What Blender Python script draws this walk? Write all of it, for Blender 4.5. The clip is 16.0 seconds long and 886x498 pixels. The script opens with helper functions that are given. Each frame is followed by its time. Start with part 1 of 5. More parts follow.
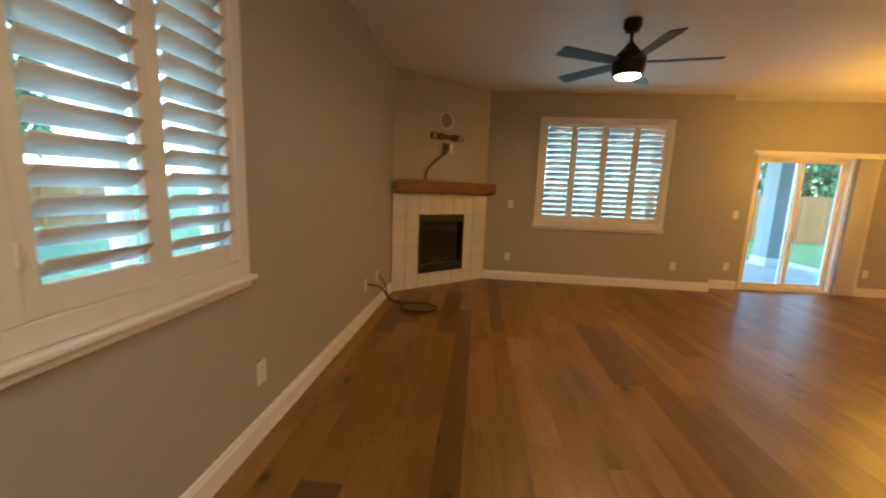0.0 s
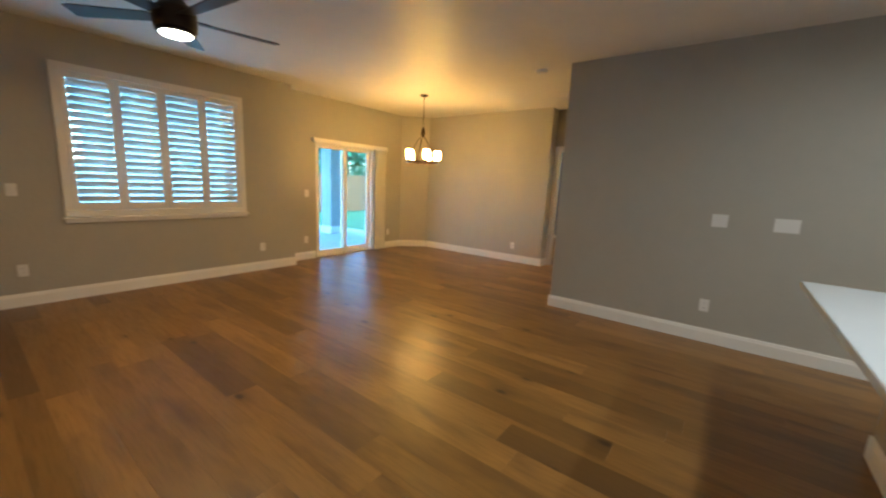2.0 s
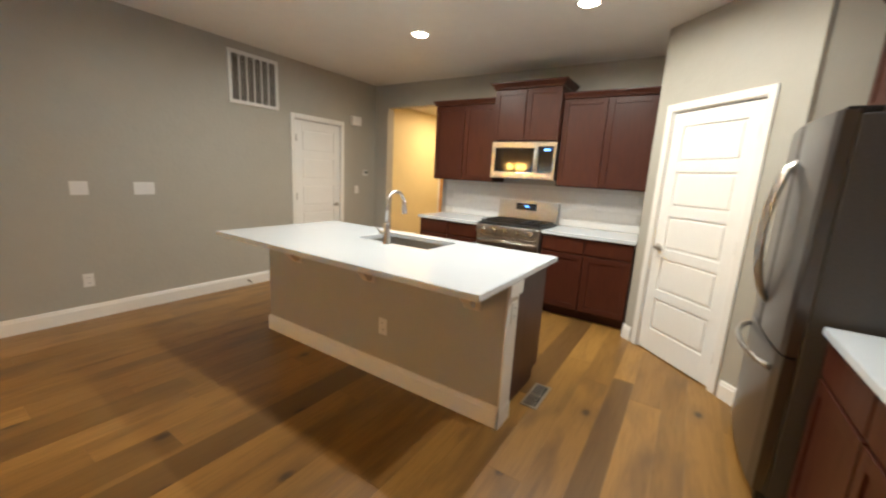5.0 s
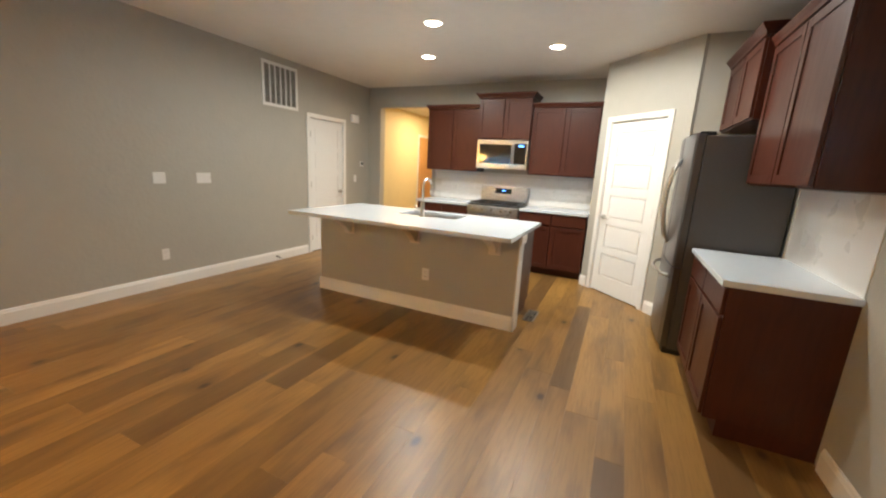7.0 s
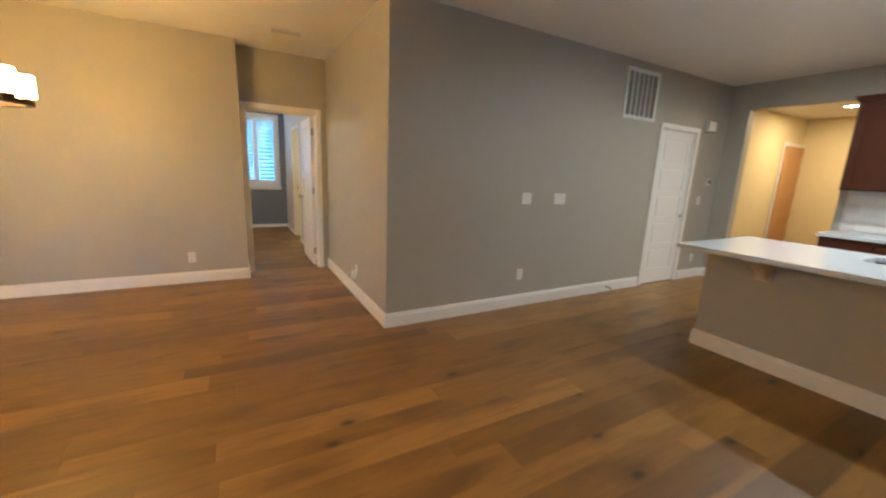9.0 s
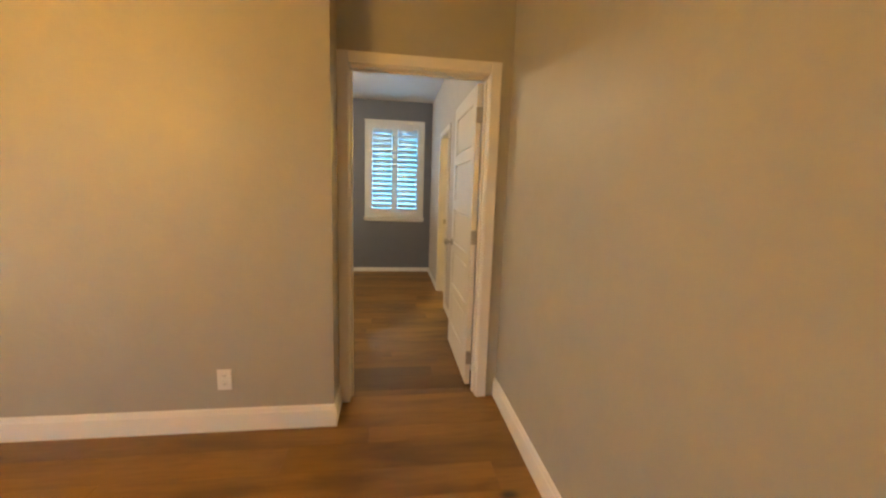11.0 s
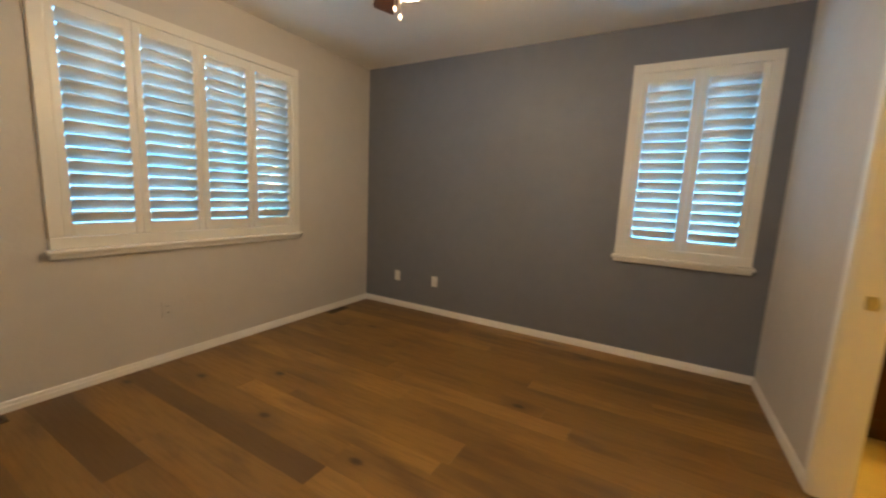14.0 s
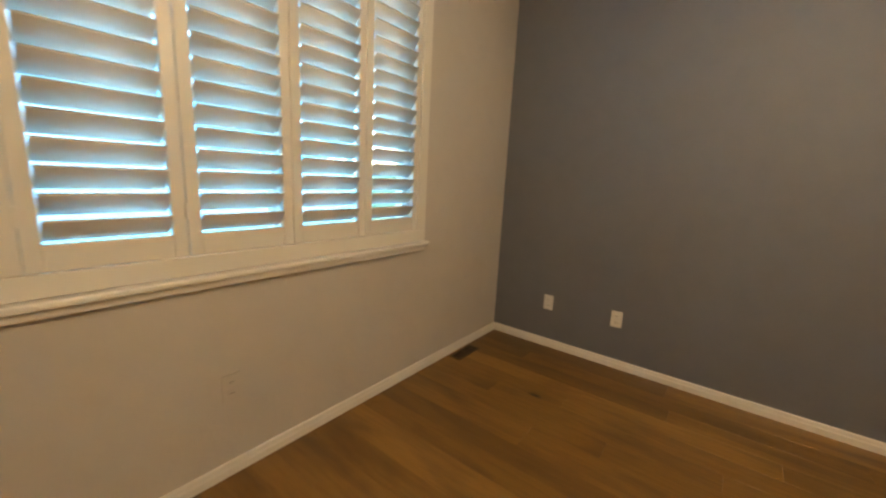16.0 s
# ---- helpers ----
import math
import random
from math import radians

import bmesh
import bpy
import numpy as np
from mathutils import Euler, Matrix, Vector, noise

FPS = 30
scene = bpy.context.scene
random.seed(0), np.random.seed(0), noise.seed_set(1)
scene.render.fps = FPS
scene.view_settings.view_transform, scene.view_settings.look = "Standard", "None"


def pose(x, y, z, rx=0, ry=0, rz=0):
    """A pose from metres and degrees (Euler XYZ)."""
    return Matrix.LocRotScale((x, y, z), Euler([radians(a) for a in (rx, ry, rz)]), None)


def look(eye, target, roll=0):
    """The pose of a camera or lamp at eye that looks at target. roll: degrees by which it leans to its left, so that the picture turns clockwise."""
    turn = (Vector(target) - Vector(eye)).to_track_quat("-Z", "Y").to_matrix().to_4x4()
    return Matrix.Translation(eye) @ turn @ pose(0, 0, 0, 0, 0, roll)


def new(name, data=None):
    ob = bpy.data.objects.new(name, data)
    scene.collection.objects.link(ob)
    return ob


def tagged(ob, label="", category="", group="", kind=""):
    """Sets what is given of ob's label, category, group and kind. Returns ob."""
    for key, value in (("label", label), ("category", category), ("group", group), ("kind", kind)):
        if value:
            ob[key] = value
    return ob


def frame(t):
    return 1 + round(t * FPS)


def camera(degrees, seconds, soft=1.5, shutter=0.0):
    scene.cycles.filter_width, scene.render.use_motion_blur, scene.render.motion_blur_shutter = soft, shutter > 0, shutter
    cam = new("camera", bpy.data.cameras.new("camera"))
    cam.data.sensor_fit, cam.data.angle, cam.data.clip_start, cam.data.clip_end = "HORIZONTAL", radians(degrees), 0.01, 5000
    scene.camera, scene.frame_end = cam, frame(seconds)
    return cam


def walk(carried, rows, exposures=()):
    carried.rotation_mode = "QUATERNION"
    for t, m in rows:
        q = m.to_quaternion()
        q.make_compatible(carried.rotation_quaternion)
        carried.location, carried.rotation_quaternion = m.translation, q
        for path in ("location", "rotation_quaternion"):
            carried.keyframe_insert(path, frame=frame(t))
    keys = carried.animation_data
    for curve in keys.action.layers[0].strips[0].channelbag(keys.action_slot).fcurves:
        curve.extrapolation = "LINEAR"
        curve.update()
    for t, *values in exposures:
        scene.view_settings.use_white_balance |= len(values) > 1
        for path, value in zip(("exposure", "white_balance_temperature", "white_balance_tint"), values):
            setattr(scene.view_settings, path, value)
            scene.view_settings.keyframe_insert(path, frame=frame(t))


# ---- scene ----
cam = camera(99.2, 16.0, soft=2.2, shutter=0.3)
PATH = [
    (0, (-0.016, 0.215, 1.316), (-0.193, 2.183, 1.004), 2.3),
    (0.5, (0.056, 0.401, 1.33), (0.15, 2.374, 1.014), 2.4),
    (1, (0.047, 0.482, 1.353), (0.648, 2.362, 1.03), 2.3),
    (1.5, (0.077, 0.477, 1.366), (1.29, 2.033, 1.035), 2.5),
    (2, (0.076, 0.47, 1.376), (1.648, 1.659, 1.036), 2.6),
    (2.5, (0.121, 0.416, 1.379), (1.895, 1.269, 1.022), 2.4),
    (3, (0.163, 0.469, 1.345), (2.086, 0.888, 0.986), 2.6),
    (3.5, (0.131, 0.615, 1.379), (2.07, 0.293, 1.007), 2.7),
    (4, (0.081, 0.873, 1.402), (1.796, -0.085, 1.027), 2.8),
    (4.5, (0.062, 1.209, 1.423), (1.459, -0.169, 1.037), 3.0),
    (5, (0.007, 1.55, 1.436), (1.07, -0.099, 1.05), 3.2),
    (5.2, (-0.017, 1.695, 1.431), (0.93, -0.024, 1.044), 3.2),
    (7.3, (0.058, 3.005, 1.415), (0.873, 1.229, 0.987), 3.1),
    (7.5, (0.113, 3.079, 1.405), (1.067, 1.372, 0.987), 3.1),
    (8, (0.285, 3.176, 1.379), (1.61, 1.733, 0.976), 2.6),
    (8.5, (0.741, 3.221, 1.366), (2.31, 2.044, 0.974), 2.5),
    (9, (1.339, 3.177, 1.394), (3.051, 2.224, 0.99), 2.5),
    (9.5, (2.057, 3.061, 1.427), (3.835, 2.238, 1.024), 2.4),
    (9.7, (2.349, 3.022, 1.425), (4.161, 2.267, 1.039), 2.2),
    (12, (5.682, 2.617, 1.308), (7.662, 2.632, 1.021), 2.4),
    (12.5, (6.136, 2.595, 1.337), (8.111, 2.734, 1.052), 2.6),
    (13, (6.494, 2.617, 1.339), (8.434, 3.017, 1.063), 2.5),
    (13.5, (6.812, 2.744, 1.335), (8.674, 3.417, 1.054), 2.6),
    (14, (7.052, 2.892, 1.328), (8.775, 3.867, 1.044), 2.6),
    (14.5, (7.255, 3.182, 1.305), (8.677, 4.556, 1.003), 2.8),
    (15, (7.406, 3.583, 1.281), (8.714, 5.059, 0.95), 3.0),
    (15.5, (7.568, 4.026, 1.287), (8.9, 5.476, 0.938), 3.1),
    (16, (7.785, 4.432, 1.303), (9.344, 5.626, 0.928), 2.9),
]
EXPOSURES = [(0, 3.7, 6150, 8), (1, 3.75, 6250, 7), (1.5, 3.95, 4650, 2), (2, 3.85, 4750, 2), (3, 3.8, 5750, 7), (3.5, 4.0, 6200, 8), (4.0, 4.2, 5750, 7), (5.2, 4.4, 5240, 6), (7.5, 4.6, 5160, 6), (8.0, 4.3, 5400, 6), (9.0, 4.15, 4750, 5), (12.0, 3.9, 5900, 4), (12.6, 4.05, 5900, 3), (13.5, 3.7, 5650, 8), (14.5, 3.9, 5950, 7), (16, 3.9, 6200, 7)]
DOOR_SWING = -90
walk(cam, [(t, look(e, a, r)) for t, e, a, r in PATH], EXPOSURES)

# ---- world and sun ----
world = bpy.data.worlds.new("sky")
scene.world = world
world.use_nodes = True
wn = world.node_tree.nodes
sky = wn.new("ShaderNodeTexSky")
sky.sky_type, sky.sun_disc = "NISHITA", False
sky.sun_elevation, sky.sun_rotation = radians(64), radians(200)
sky.air_density, sky.dust_density, sky.ozone_density = 1.3, 0.1, 4.0
world.node_tree.links.new(sky.outputs[0], wn["Background"].inputs[0])
wn["Background"].inputs[1].default_value = 0.15


def lamp(name, kind, energy, color, m, **kw):
    d = bpy.data.lights.new(name, kind)
    d.energy, d.color = energy, color
    if kind == "SUN":
        d.angle = kw.get("angle", 0.1)
    elif kind == "AREA":
        d.shape, d.size = kw.get("shape", "DISK"), kw.get("size", 0.13)
        if "size_y" in kw:
            d.size_y = kw["size_y"]
        d.spread = kw.get("spread", math.pi)
    else:
        d.shadow_soft_size = kw.get("size", 0.05)
    ob = new(name, d)
    ob.matrix_world = m
    return ob


lamp("sun", "SUN", 0.5, (1, 0.95, 0.88), look((0, 0, 0), (-0.15, 0.4, -0.9)), angle=radians(10))
WARM, AMBER, SOFT, CANW = (1.0, 0.48, 0.12), (1.0, 0.61, 0.045), (1.0, 0.66, 0.33), (1.0, 0.83, 0.6)
CEIL = 2.72
CANS = [(1.83, -0.56), (2.38, -1.53), (0.85, -1.53), (0.07, -0.48)]
for cx, cy in CANS:
    lamp("can_lamp", "AREA", 1.5, CANW, pose(cx, cy, CEIL - 0.012), size=0.055, spread=radians(174))
lamp("fan_lamp", "AREA", 1.4, WARM, pose(1.14, 3.62, 2.268), size=0.17)
FAN2 = (8.58, 4.05)
CH = (4.76, 4.51)
for k in range(3):
    a = radians(120 * k + 5)
    lamp("bedroom_fan_lamp", "POINT", 1.25, SOFT, pose(FAN2[0] + 0.12 * math.cos(a), FAN2[1] + 0.12 * math.sin(a), 2.25), size=0.04)
lamp("bath_lamp", "POINT", 3.8, AMBER, pose(10.36, 1.55, 2.06), size=0.06)
lamp("back_hall_lamp", "AREA", 2.2, (1.0, 0.62, 0.28), pose(3.5, -4.4, 2.5), size=0.13)


# area lamps added outside the shaded north and east windows, standing in for sky
DAY = (0.2, 0.57, 1.0)
lamp("window_daylight_fill", "AREA", 1.8, DAY, look((8.69, 6.42, 1.66), (8.69, 5.0, 1.66)), shape="RECTANGLE", size=1.66, size_y=1.42)
lamp("window_daylight_fill", "AREA", 1.2, DAY, look((10.98, 2.725, 1.66), (9.0, 2.725, 1.66)), shape="RECTANGLE", size=0.86, size_y=1.44)
lamp("window_daylight_fill", "AREA", 1.7, (0.45, 0.76, 1.0), look((1.705, 6.36, 1.62), (1.705, 5.0, 1.62)), shape="RECTANGLE", size=1.7, size_y=1.42)


# ---- materials ----
def material(name, color, rough=0.5, metal=0.0, grain=0.0, gscale=20, stretch=(1, 1, 1), bump=0.0, bscale=60, stain=0.0, random_value=0.0, spec=0.5, darker=None, coat=0.0):
    m = bpy.data.materials.new(name)
    m.use_nodes = True
    nt = m.node_tree
    nodes, link = nt.nodes, nt.links.new
    b = nodes["Principled BSDF"]
    b.inputs["Roughness"].default_value, b.inputs["Metallic"].default_value = rough, metal
    b.inputs["Specular IOR Level"].default_value = spec
    b.inputs["Coat Weight"].default_value = coat
    b.inputs["Coat Roughness"].default_value = 0.15
    co = nodes.new("ShaderNodeTexCoord")
    mp = nodes.new("ShaderNodeMapping")
    mp.inputs["Scale"].default_value = stretch
    link(co.outputs["Object"], mp.inputs["Vector"])
    info = nodes.new("ShaderNodeObjectInfo")
    if random_value:
        off = nodes.new("ShaderNodeVectorMath")
        off.operation = "SCALE"
        off.inputs[0].default_value = (7, 13, 5)
        link(info.outputs["Random"], off.inputs["Scale"])
        link(off.outputs[0], mp.inputs["Location"])
    n1 = nodes.new("ShaderNodeTexNoise")
    n1.inputs["Scale"].default_value, n1.inputs["Detail"].default_value = gscale, 6
    link(mp.outputs[0], n1.inputs["Vector"])
    n2 = nodes.new("ShaderNodeTexNoise")
    n2.inputs["Scale"].default_value, n2.inputs["Detail"].default_value = 1.7, 3
    link(co.outputs["Object"], n2.inputs["Vector"])
    mix = nodes.new("ShaderNodeMix")
    mix.data_type = "RGBA"
    c2 = darker or tuple(c * 0.45 for c in color)
    mix.inputs[6].default_value, mix.inputs[7].default_value = (*color, 1), (*c2, 1)
    ma = nodes.new("ShaderNodeMapRange")
    ma.inputs["From Min"].default_value, ma.inputs["From Max"].default_value = 0.42, 0.75
    ma.inputs["To Max"].default_value = grain
    link(n1.outputs[0], ma.inputs[0])
    link(ma.outputs[0], mix.inputs[0])
    hsv = nodes.new("ShaderNodeHueSaturation")
    link(mix.outputs[2], hsv.inputs["Color"])
    mb = nodes.new("ShaderNodeMapRange")
    mb.inputs["From Min"].default_value, mb.inputs["From Max"].default_value = 0.3, 0.7
    mb.inputs["To Min"].default_value, mb.inputs["To Max"].default_value = 1 - stain, 1 + stain
    link(n2.outputs[0], mb.inputs[0])
    if random_value:
        mr = nodes.new("ShaderNodeMapRange")
        mr.inputs["To Min"].default_value, mr.inputs["To Max"].default_value = 1 - random_value, 1 + random_value
        link(info.outputs["Random"], mr.inputs[0])
        mul = nodes.new("ShaderNodeMath")
        mul.operation = "MULTIPLY"
        link(mr.outputs[0], mul.inputs[0])
        link(mb.outputs[0], mul.inputs[1])
        link(mul.outputs[0], hsv.inputs["Value"])
    else:
        link(mb.outputs[0], hsv.inputs["Value"])
    link(hsv.outputs[0], b.inputs["Base Color"])
    rr = nodes.new("ShaderNodeMapRange")
    rr.inputs["To Min"].default_value, rr.inputs["To Max"].default_value = rough * 0.85, min(1, rough * 1.15)
    link(n1.outputs[0], rr.inputs[0])
    link(rr.outputs[0], b.inputs["Roughness"])
    if bump:
        n3 = nodes.new("ShaderNodeTexNoise")
        n3.inputs["Scale"].default_value, n3.inputs["Detail"].default_value = bscale, 4
        link(mp.outputs[0], n3.inputs["Vector"])
        bp = nodes.new("ShaderNodeBump")
        bp.inputs["Strength"].default_value, bp.inputs["Distance"].default_value = bump, 0.004
        link(n3.outputs[0], bp.inputs["Height"])
        link(bp.outputs[0], b.inputs["Normal"])
    return m


def glow(name, color, strength):
    m = bpy.data.materials.new(name)
    m.use_nodes = True
    b = m.node_tree.nodes["Principled BSDF"]
    b.inputs["Base Color"].default_value = (*color, 1)
    b.inputs["Emission Color"].default_value = (*color, 1)
    b.inputs["Emission Strength"].default_value = strength
    return m


def glass(name, color, rough=0.0):
    m = bpy.data.materials.new(name)
    m.use_nodes = True
    b = m.node_tree.nodes["Principled BSDF"]
    b.inputs["Base Color"].default_value = (*color, 1)
    b.inputs["Transmission Weight"].default_value = 1
    b.inputs["Roughness"].default_value, b.inputs["IOR"].default_value = rough, 1.45
    return m


def plank_material():
    """Oiled oak: each board takes a tone between smoked brown and honey, with long grain, clouds and knots."""
    m = bpy.data.materials.new("oak_plank")
    m.use_nodes = True
    nt = m.node_tree
    nodes, link = nt.nodes, nt.links.new
    b = nodes["Principled BSDF"]
    co = nodes.new("ShaderNodeTexCoord")
    info = nodes.new("ShaderNodeObjectInfo")
    off = nodes.new("ShaderNodeVectorMath")
    off.operation = "SCALE"
    off.inputs[0].default_value = (31, 17, 3)
    link(info.outputs["Random"], off.inputs["Scale"])
    add = nodes.new("ShaderNodeVectorMath")
    link(co.outputs["Object"], add.inputs[0])
    link(off.outputs[0], add.inputs[1])

    def noise_at(scale, stretch, detail, distortion=0.0):
        mp = nodes.new("ShaderNodeMapping")
        mp.inputs["Scale"].default_value = stretch
        link(add.outputs[0], mp.inputs["Vector"])
        n = nodes.new("ShaderNodeTexNoise")
        n.inputs["Scale"].default_value, n.inputs["Detail"].default_value = scale, detail
        n.inputs["Distortion"].default_value = distortion
        link(mp.outputs[0], n.inputs["Vector"])
        return n.outputs[0]

    def span(sock, lo, hi, to_lo, to_hi):
        r = nodes.new("ShaderNodeMapRange")
        for k, v in (("From Min", lo), ("From Max", hi), ("To Min", to_lo), ("To Max", to_hi)):
            r.inputs[k].default_value = v
        link(sock, r.inputs[0])
        return r.outputs[0]

    def blend(fac, base, color):
        x = nodes.new("ShaderNodeMix")
        x.data_type = "RGBA"
        link(fac, x.inputs[0])
        link(base, x.inputs[6])
        x.inputs[7].default_value = (*color, 1)
        return x.outputs[2]

    tone = nodes.new("ShaderNodeValToRGB")
    el = tone.color_ramp.elements
    el[0].position, el[0].color = 0.0, (0.115, 0.058, 0.015, 1)
    el[1].position, el[1].color = 1.0, (0.335, 0.183, 0.04, 1)
    for p, c in ((0.09, (0.138, 0.074, 0.018)), (0.16, (0.212, 0.113, 0.023)), (0.7, (0.258, 0.137, 0.029))):
        e = el.new(p)
        e.color = (*c, 1)
    link(info.outputs["Random"], tone.inputs[0])
    b.inputs["Specular IOR Level"].default_value = 0.5
    fine = noise_at(9, (9, 0.5, 1), 6, 0.6)
    cloud = noise_at(2.6, (2.2, 0.55, 1), 4, 0.4)
    base = blend(span(fine, 0.45, 0.75, 0.0, 0.35), tone.outputs[0], (0.09, 0.046, 0.015))
    base = blend(span(cloud, 0.46, 0.72, 0.0, 0.75), base, (0.1, 0.052, 0.018))
    v = nodes.new("ShaderNodeTexVoronoi")
    v.voronoi_dimensions = "2D"
    v.inputs["Scale"].default_value = 1.1
    kn = nodes.new("ShaderNodeMapping")
    kn.inputs["Scale"].default_value = (1.3, 0.75, 1)
    link(add.outputs[0], kn.inputs["Vector"])
    link(kn.outputs[0], v.inputs["Vector"])
    base = blend(span(v.outputs["Distance"], 0.015, 0.14, 0.45, 0.0), base, (0.1, 0.052, 0.018))
    base = blend(span(v.outputs["Distance"], 0.014, 0.045, 0.9, 0.0), base, (0.035, 0.02, 0.011))
    link(base, b.inputs["Base Color"])
    link(span(fine, 0.3, 0.7, 0.3, 0.42), b.inputs["Roughness"])
    bp = nodes.new("ShaderNodeBump")
    bp.inputs["Strength"].default_value, bp.inputs["Distance"].default_value = 0.07, 0.004
    link(fine, bp.inputs["Height"])
    link(bp.outputs[0], b.inputs["Normal"])
    return m


def tile_material():
    m = material("patterned_tile", (0.72, 0.69, 0.63), 0.4, grain=0.25, gscale=26, stain=0.05, random_value=0.06, darker=(0.5, 0.47, 0.42))
    nt = m.node_tree
    nodes, link = nt.nodes, nt.links.new
    b = nodes["Principled BSDF"]
    base = b.inputs["Base Color"].links[0].from_socket
    co = nodes.new("ShaderNodeTexCoord")
    w = nodes.new("ShaderNodeTexWave")
    w.wave_type, w.rings_direction = "RINGS", "Y"
    w.inputs["Scale"].default_value, w.inputs["Distortion"].default_value = 7.5, 1.2
    w.inputs["Detail Scale"].default_value = 6
    link(co.outputs["Object"], w.inputs["Vector"])
    r = nodes.new("ShaderNodeMapRange")
    r.inputs["From Min"].default_value, r.inputs["From Max"].default_value = 0.35, 0.8
    r.inputs["To Max"].default_value = 0.32
    link(w.outputs["Fac"], r.inputs[0])
    mx = nodes.new("ShaderNodeMix")
    mx.data_type = "RGBA"
    mx.inputs[7].default_value = (0.5, 0.47, 0.42, 1)
    link(r.outputs[0], mx.inputs[0])
    link(base, mx.inputs[6])
    link(mx.outputs[2], b.inputs["Base Color"])
    return m


GREIGE = material("greige_wall_paint", (0.405, 0.385, 0.33), 0.5, grain=0.05, gscale=8, bump=0.55, bscale=26, stain=0.02)
LIGHTGREY = material("light_grey_wall_paint", (0.56, 0.53, 0.5), 0.6, grain=0.05, gscale=8, bump=0.3, bscale=38, stain=0.02)
SLATE = material("slate_wall_paint", (0.178, 0.188, 0.224), 0.55, grain=0.08, gscale=8, bump=0.3, bscale=38, stain=0.02)
CREAM = material("cream_wall_paint", (0.72, 0.62, 0.34), 0.6, grain=0.05, gscale=8, bump=0.3, bscale=38, stain=0.02)
CEILING = material("ceiling_paint", (0.76, 0.73, 0.67), 0.5, grain=0.04, gscale=9, bump=0.45, bscale=30, stain=0.02)
TRIM = material("white_trim_paint", (0.8, 0.78, 0.74), 0.35, grain=0.04, gscale=14, stain=0.015)
DOORW = material("white_door_paint", (0.82, 0.81, 0.78), 0.32, grain=0.05, gscale=12, stretch=(6, 6, 1), bump=0.05, bscale=40, stain=0.01)
SHUT = material("white_shutter", (0.75, 0.73, 0.68), 0.38, grain=0.03, gscale=14, stain=0.01)
PLANK = plank_material()
TILE = tile_material()
CREAMTRIM = material("cream_trim", (0.66, 0.58, 0.47), 0.45, grain=0.05)
PALEGROUT = material("pale_grout", (0.66, 0.65, 0.62), 0.8, grain=0.2, gscale=60)
GROUT = material("grout", (0.5, 0.47, 0.42), 0.8, grain=0.3, gscale=60)
CHERRY = material("cherry_cabinet", (0.062, 0.017, 0.0085), 0.38, grain=0.6, gscale=7, stretch=(7, 7, 0.8), bump=0.05, bscale=12, stain=0.08, random_value=0.06, darker=(0.034, 0.009, 0.006), spec=0.3)
QUARTZ = material("white_quartz", (0.58, 0.62, 0.67), 0.16, grain=0.12, gscale=30, stain=0.015, darker=(0.66, 0.66, 0.66))
SPLASH = material("white_backsplash", (0.76, 0.75, 0.73), 0.28, grain=0.15, gscale=5, stain=0.03, darker=(0.62, 0.61, 0.6))
STEEL = material("brushed_steel", (0.56, 0.55, 0.53), 0.28, 1.0, grain=0.2, gscale=16, stretch=(1, 1, 60), bump=0.04, bscale=30)
DARKSTEEL = material("dark_stainless", (0.15, 0.14, 0.135), 0.3, 0.85, grain=0.2, gscale=16, stretch=(40, 40, 1), bump=0.03, bscale=30)
FRSIDE = material("fridge_side", (0.085, 0.08, 0.078), 0.5, 0.2, grain=0.2, gscale=90, bump=0.15, bscale=220)
NICKEL = material("satin_nickel", (0.5, 0.48, 0.45), 0.3, 1.0, grain=0.1, gscale=30)
BLACK = material("black_iron", (0.012, 0.012, 0.012), 0.45, grain=0.3, gscale=40)
BLKGLASS = material("black_glass", (0.008, 0.008, 0.009), 0.06)
BRONZE = material("oil_rubbed_bronze", (0.03, 0.018, 0.012), 0.4, 0.6, grain=0.3, gscale=18)
BLADE = material("dark_fan_blade", (0.028, 0.015, 0.01), 0.42, grain=0.5, gscale=8, stretch=(1, 12, 12), stain=0.1)
BLADE2 = material("walnut_fan_blade", (0.045, 0.019, 0.011), 0.4, grain=0.6, gscale=8, stretch=(1, 12, 12), stain=0.1)
MANTEL = material("rough_oak_mantel", (0.24, 0.12, 0.045), 0.6, grain=0.8, gscale=7, stretch=(1, 8, 8), bump=0.6, bscale=12, stain=0.2, darker=(0.1, 0.045, 0.018))
PLASTIC = material("white_plastic", (0.75, 0.74, 0.71), 0.35, grain=0.03, gscale=30)
PAINTED = material("painted_over_plate", (0.55, 0.52, 0.49), 0.5, grain=0.05, gscale=30)
CABLE = material("black_cable", (0.015, 0.014, 0.013), 0.5)
GREYCABLE = material("grey_cable", (0.14, 0.12, 0.09), 0.5)
SPEAKER = material("speaker_cloth", (0.34, 0.31, 0.27), 0.8, grain=0.5, gscale=250, bump=0.3, bscale=300)
VENTM = material("brown_floor_vent", (0.09, 0.06, 0.035), 0.45, 0.4, grain=0.2, gscale=30)
VENTG = material("tan_floor_vent", (0.32, 0.28, 0.22), 0.4, 0.5, grain=0.2, gscale=30)
# near-black: the shade inside gaps and hollows is put into the colour
VOID = material("dark_hollow_shade", (0.012, 0.011, 0.01), 0.9)
BATHFLOOR = material("tan_vinyl", (0.5, 0.4, 0.27), 0.35, grain=0.5, gscale=7, stain=0.1, darker=(0.36, 0.27, 0.17))
GLASS = glass("window_glass", (0.82, 1.0, 0.96))
FROST = glow("lit_frosted_glass", (1.0, 0.47, 0.075), 8.6)
LENS = glow("lit_lens", (1.0, 0.78, 0.5), 2.2)
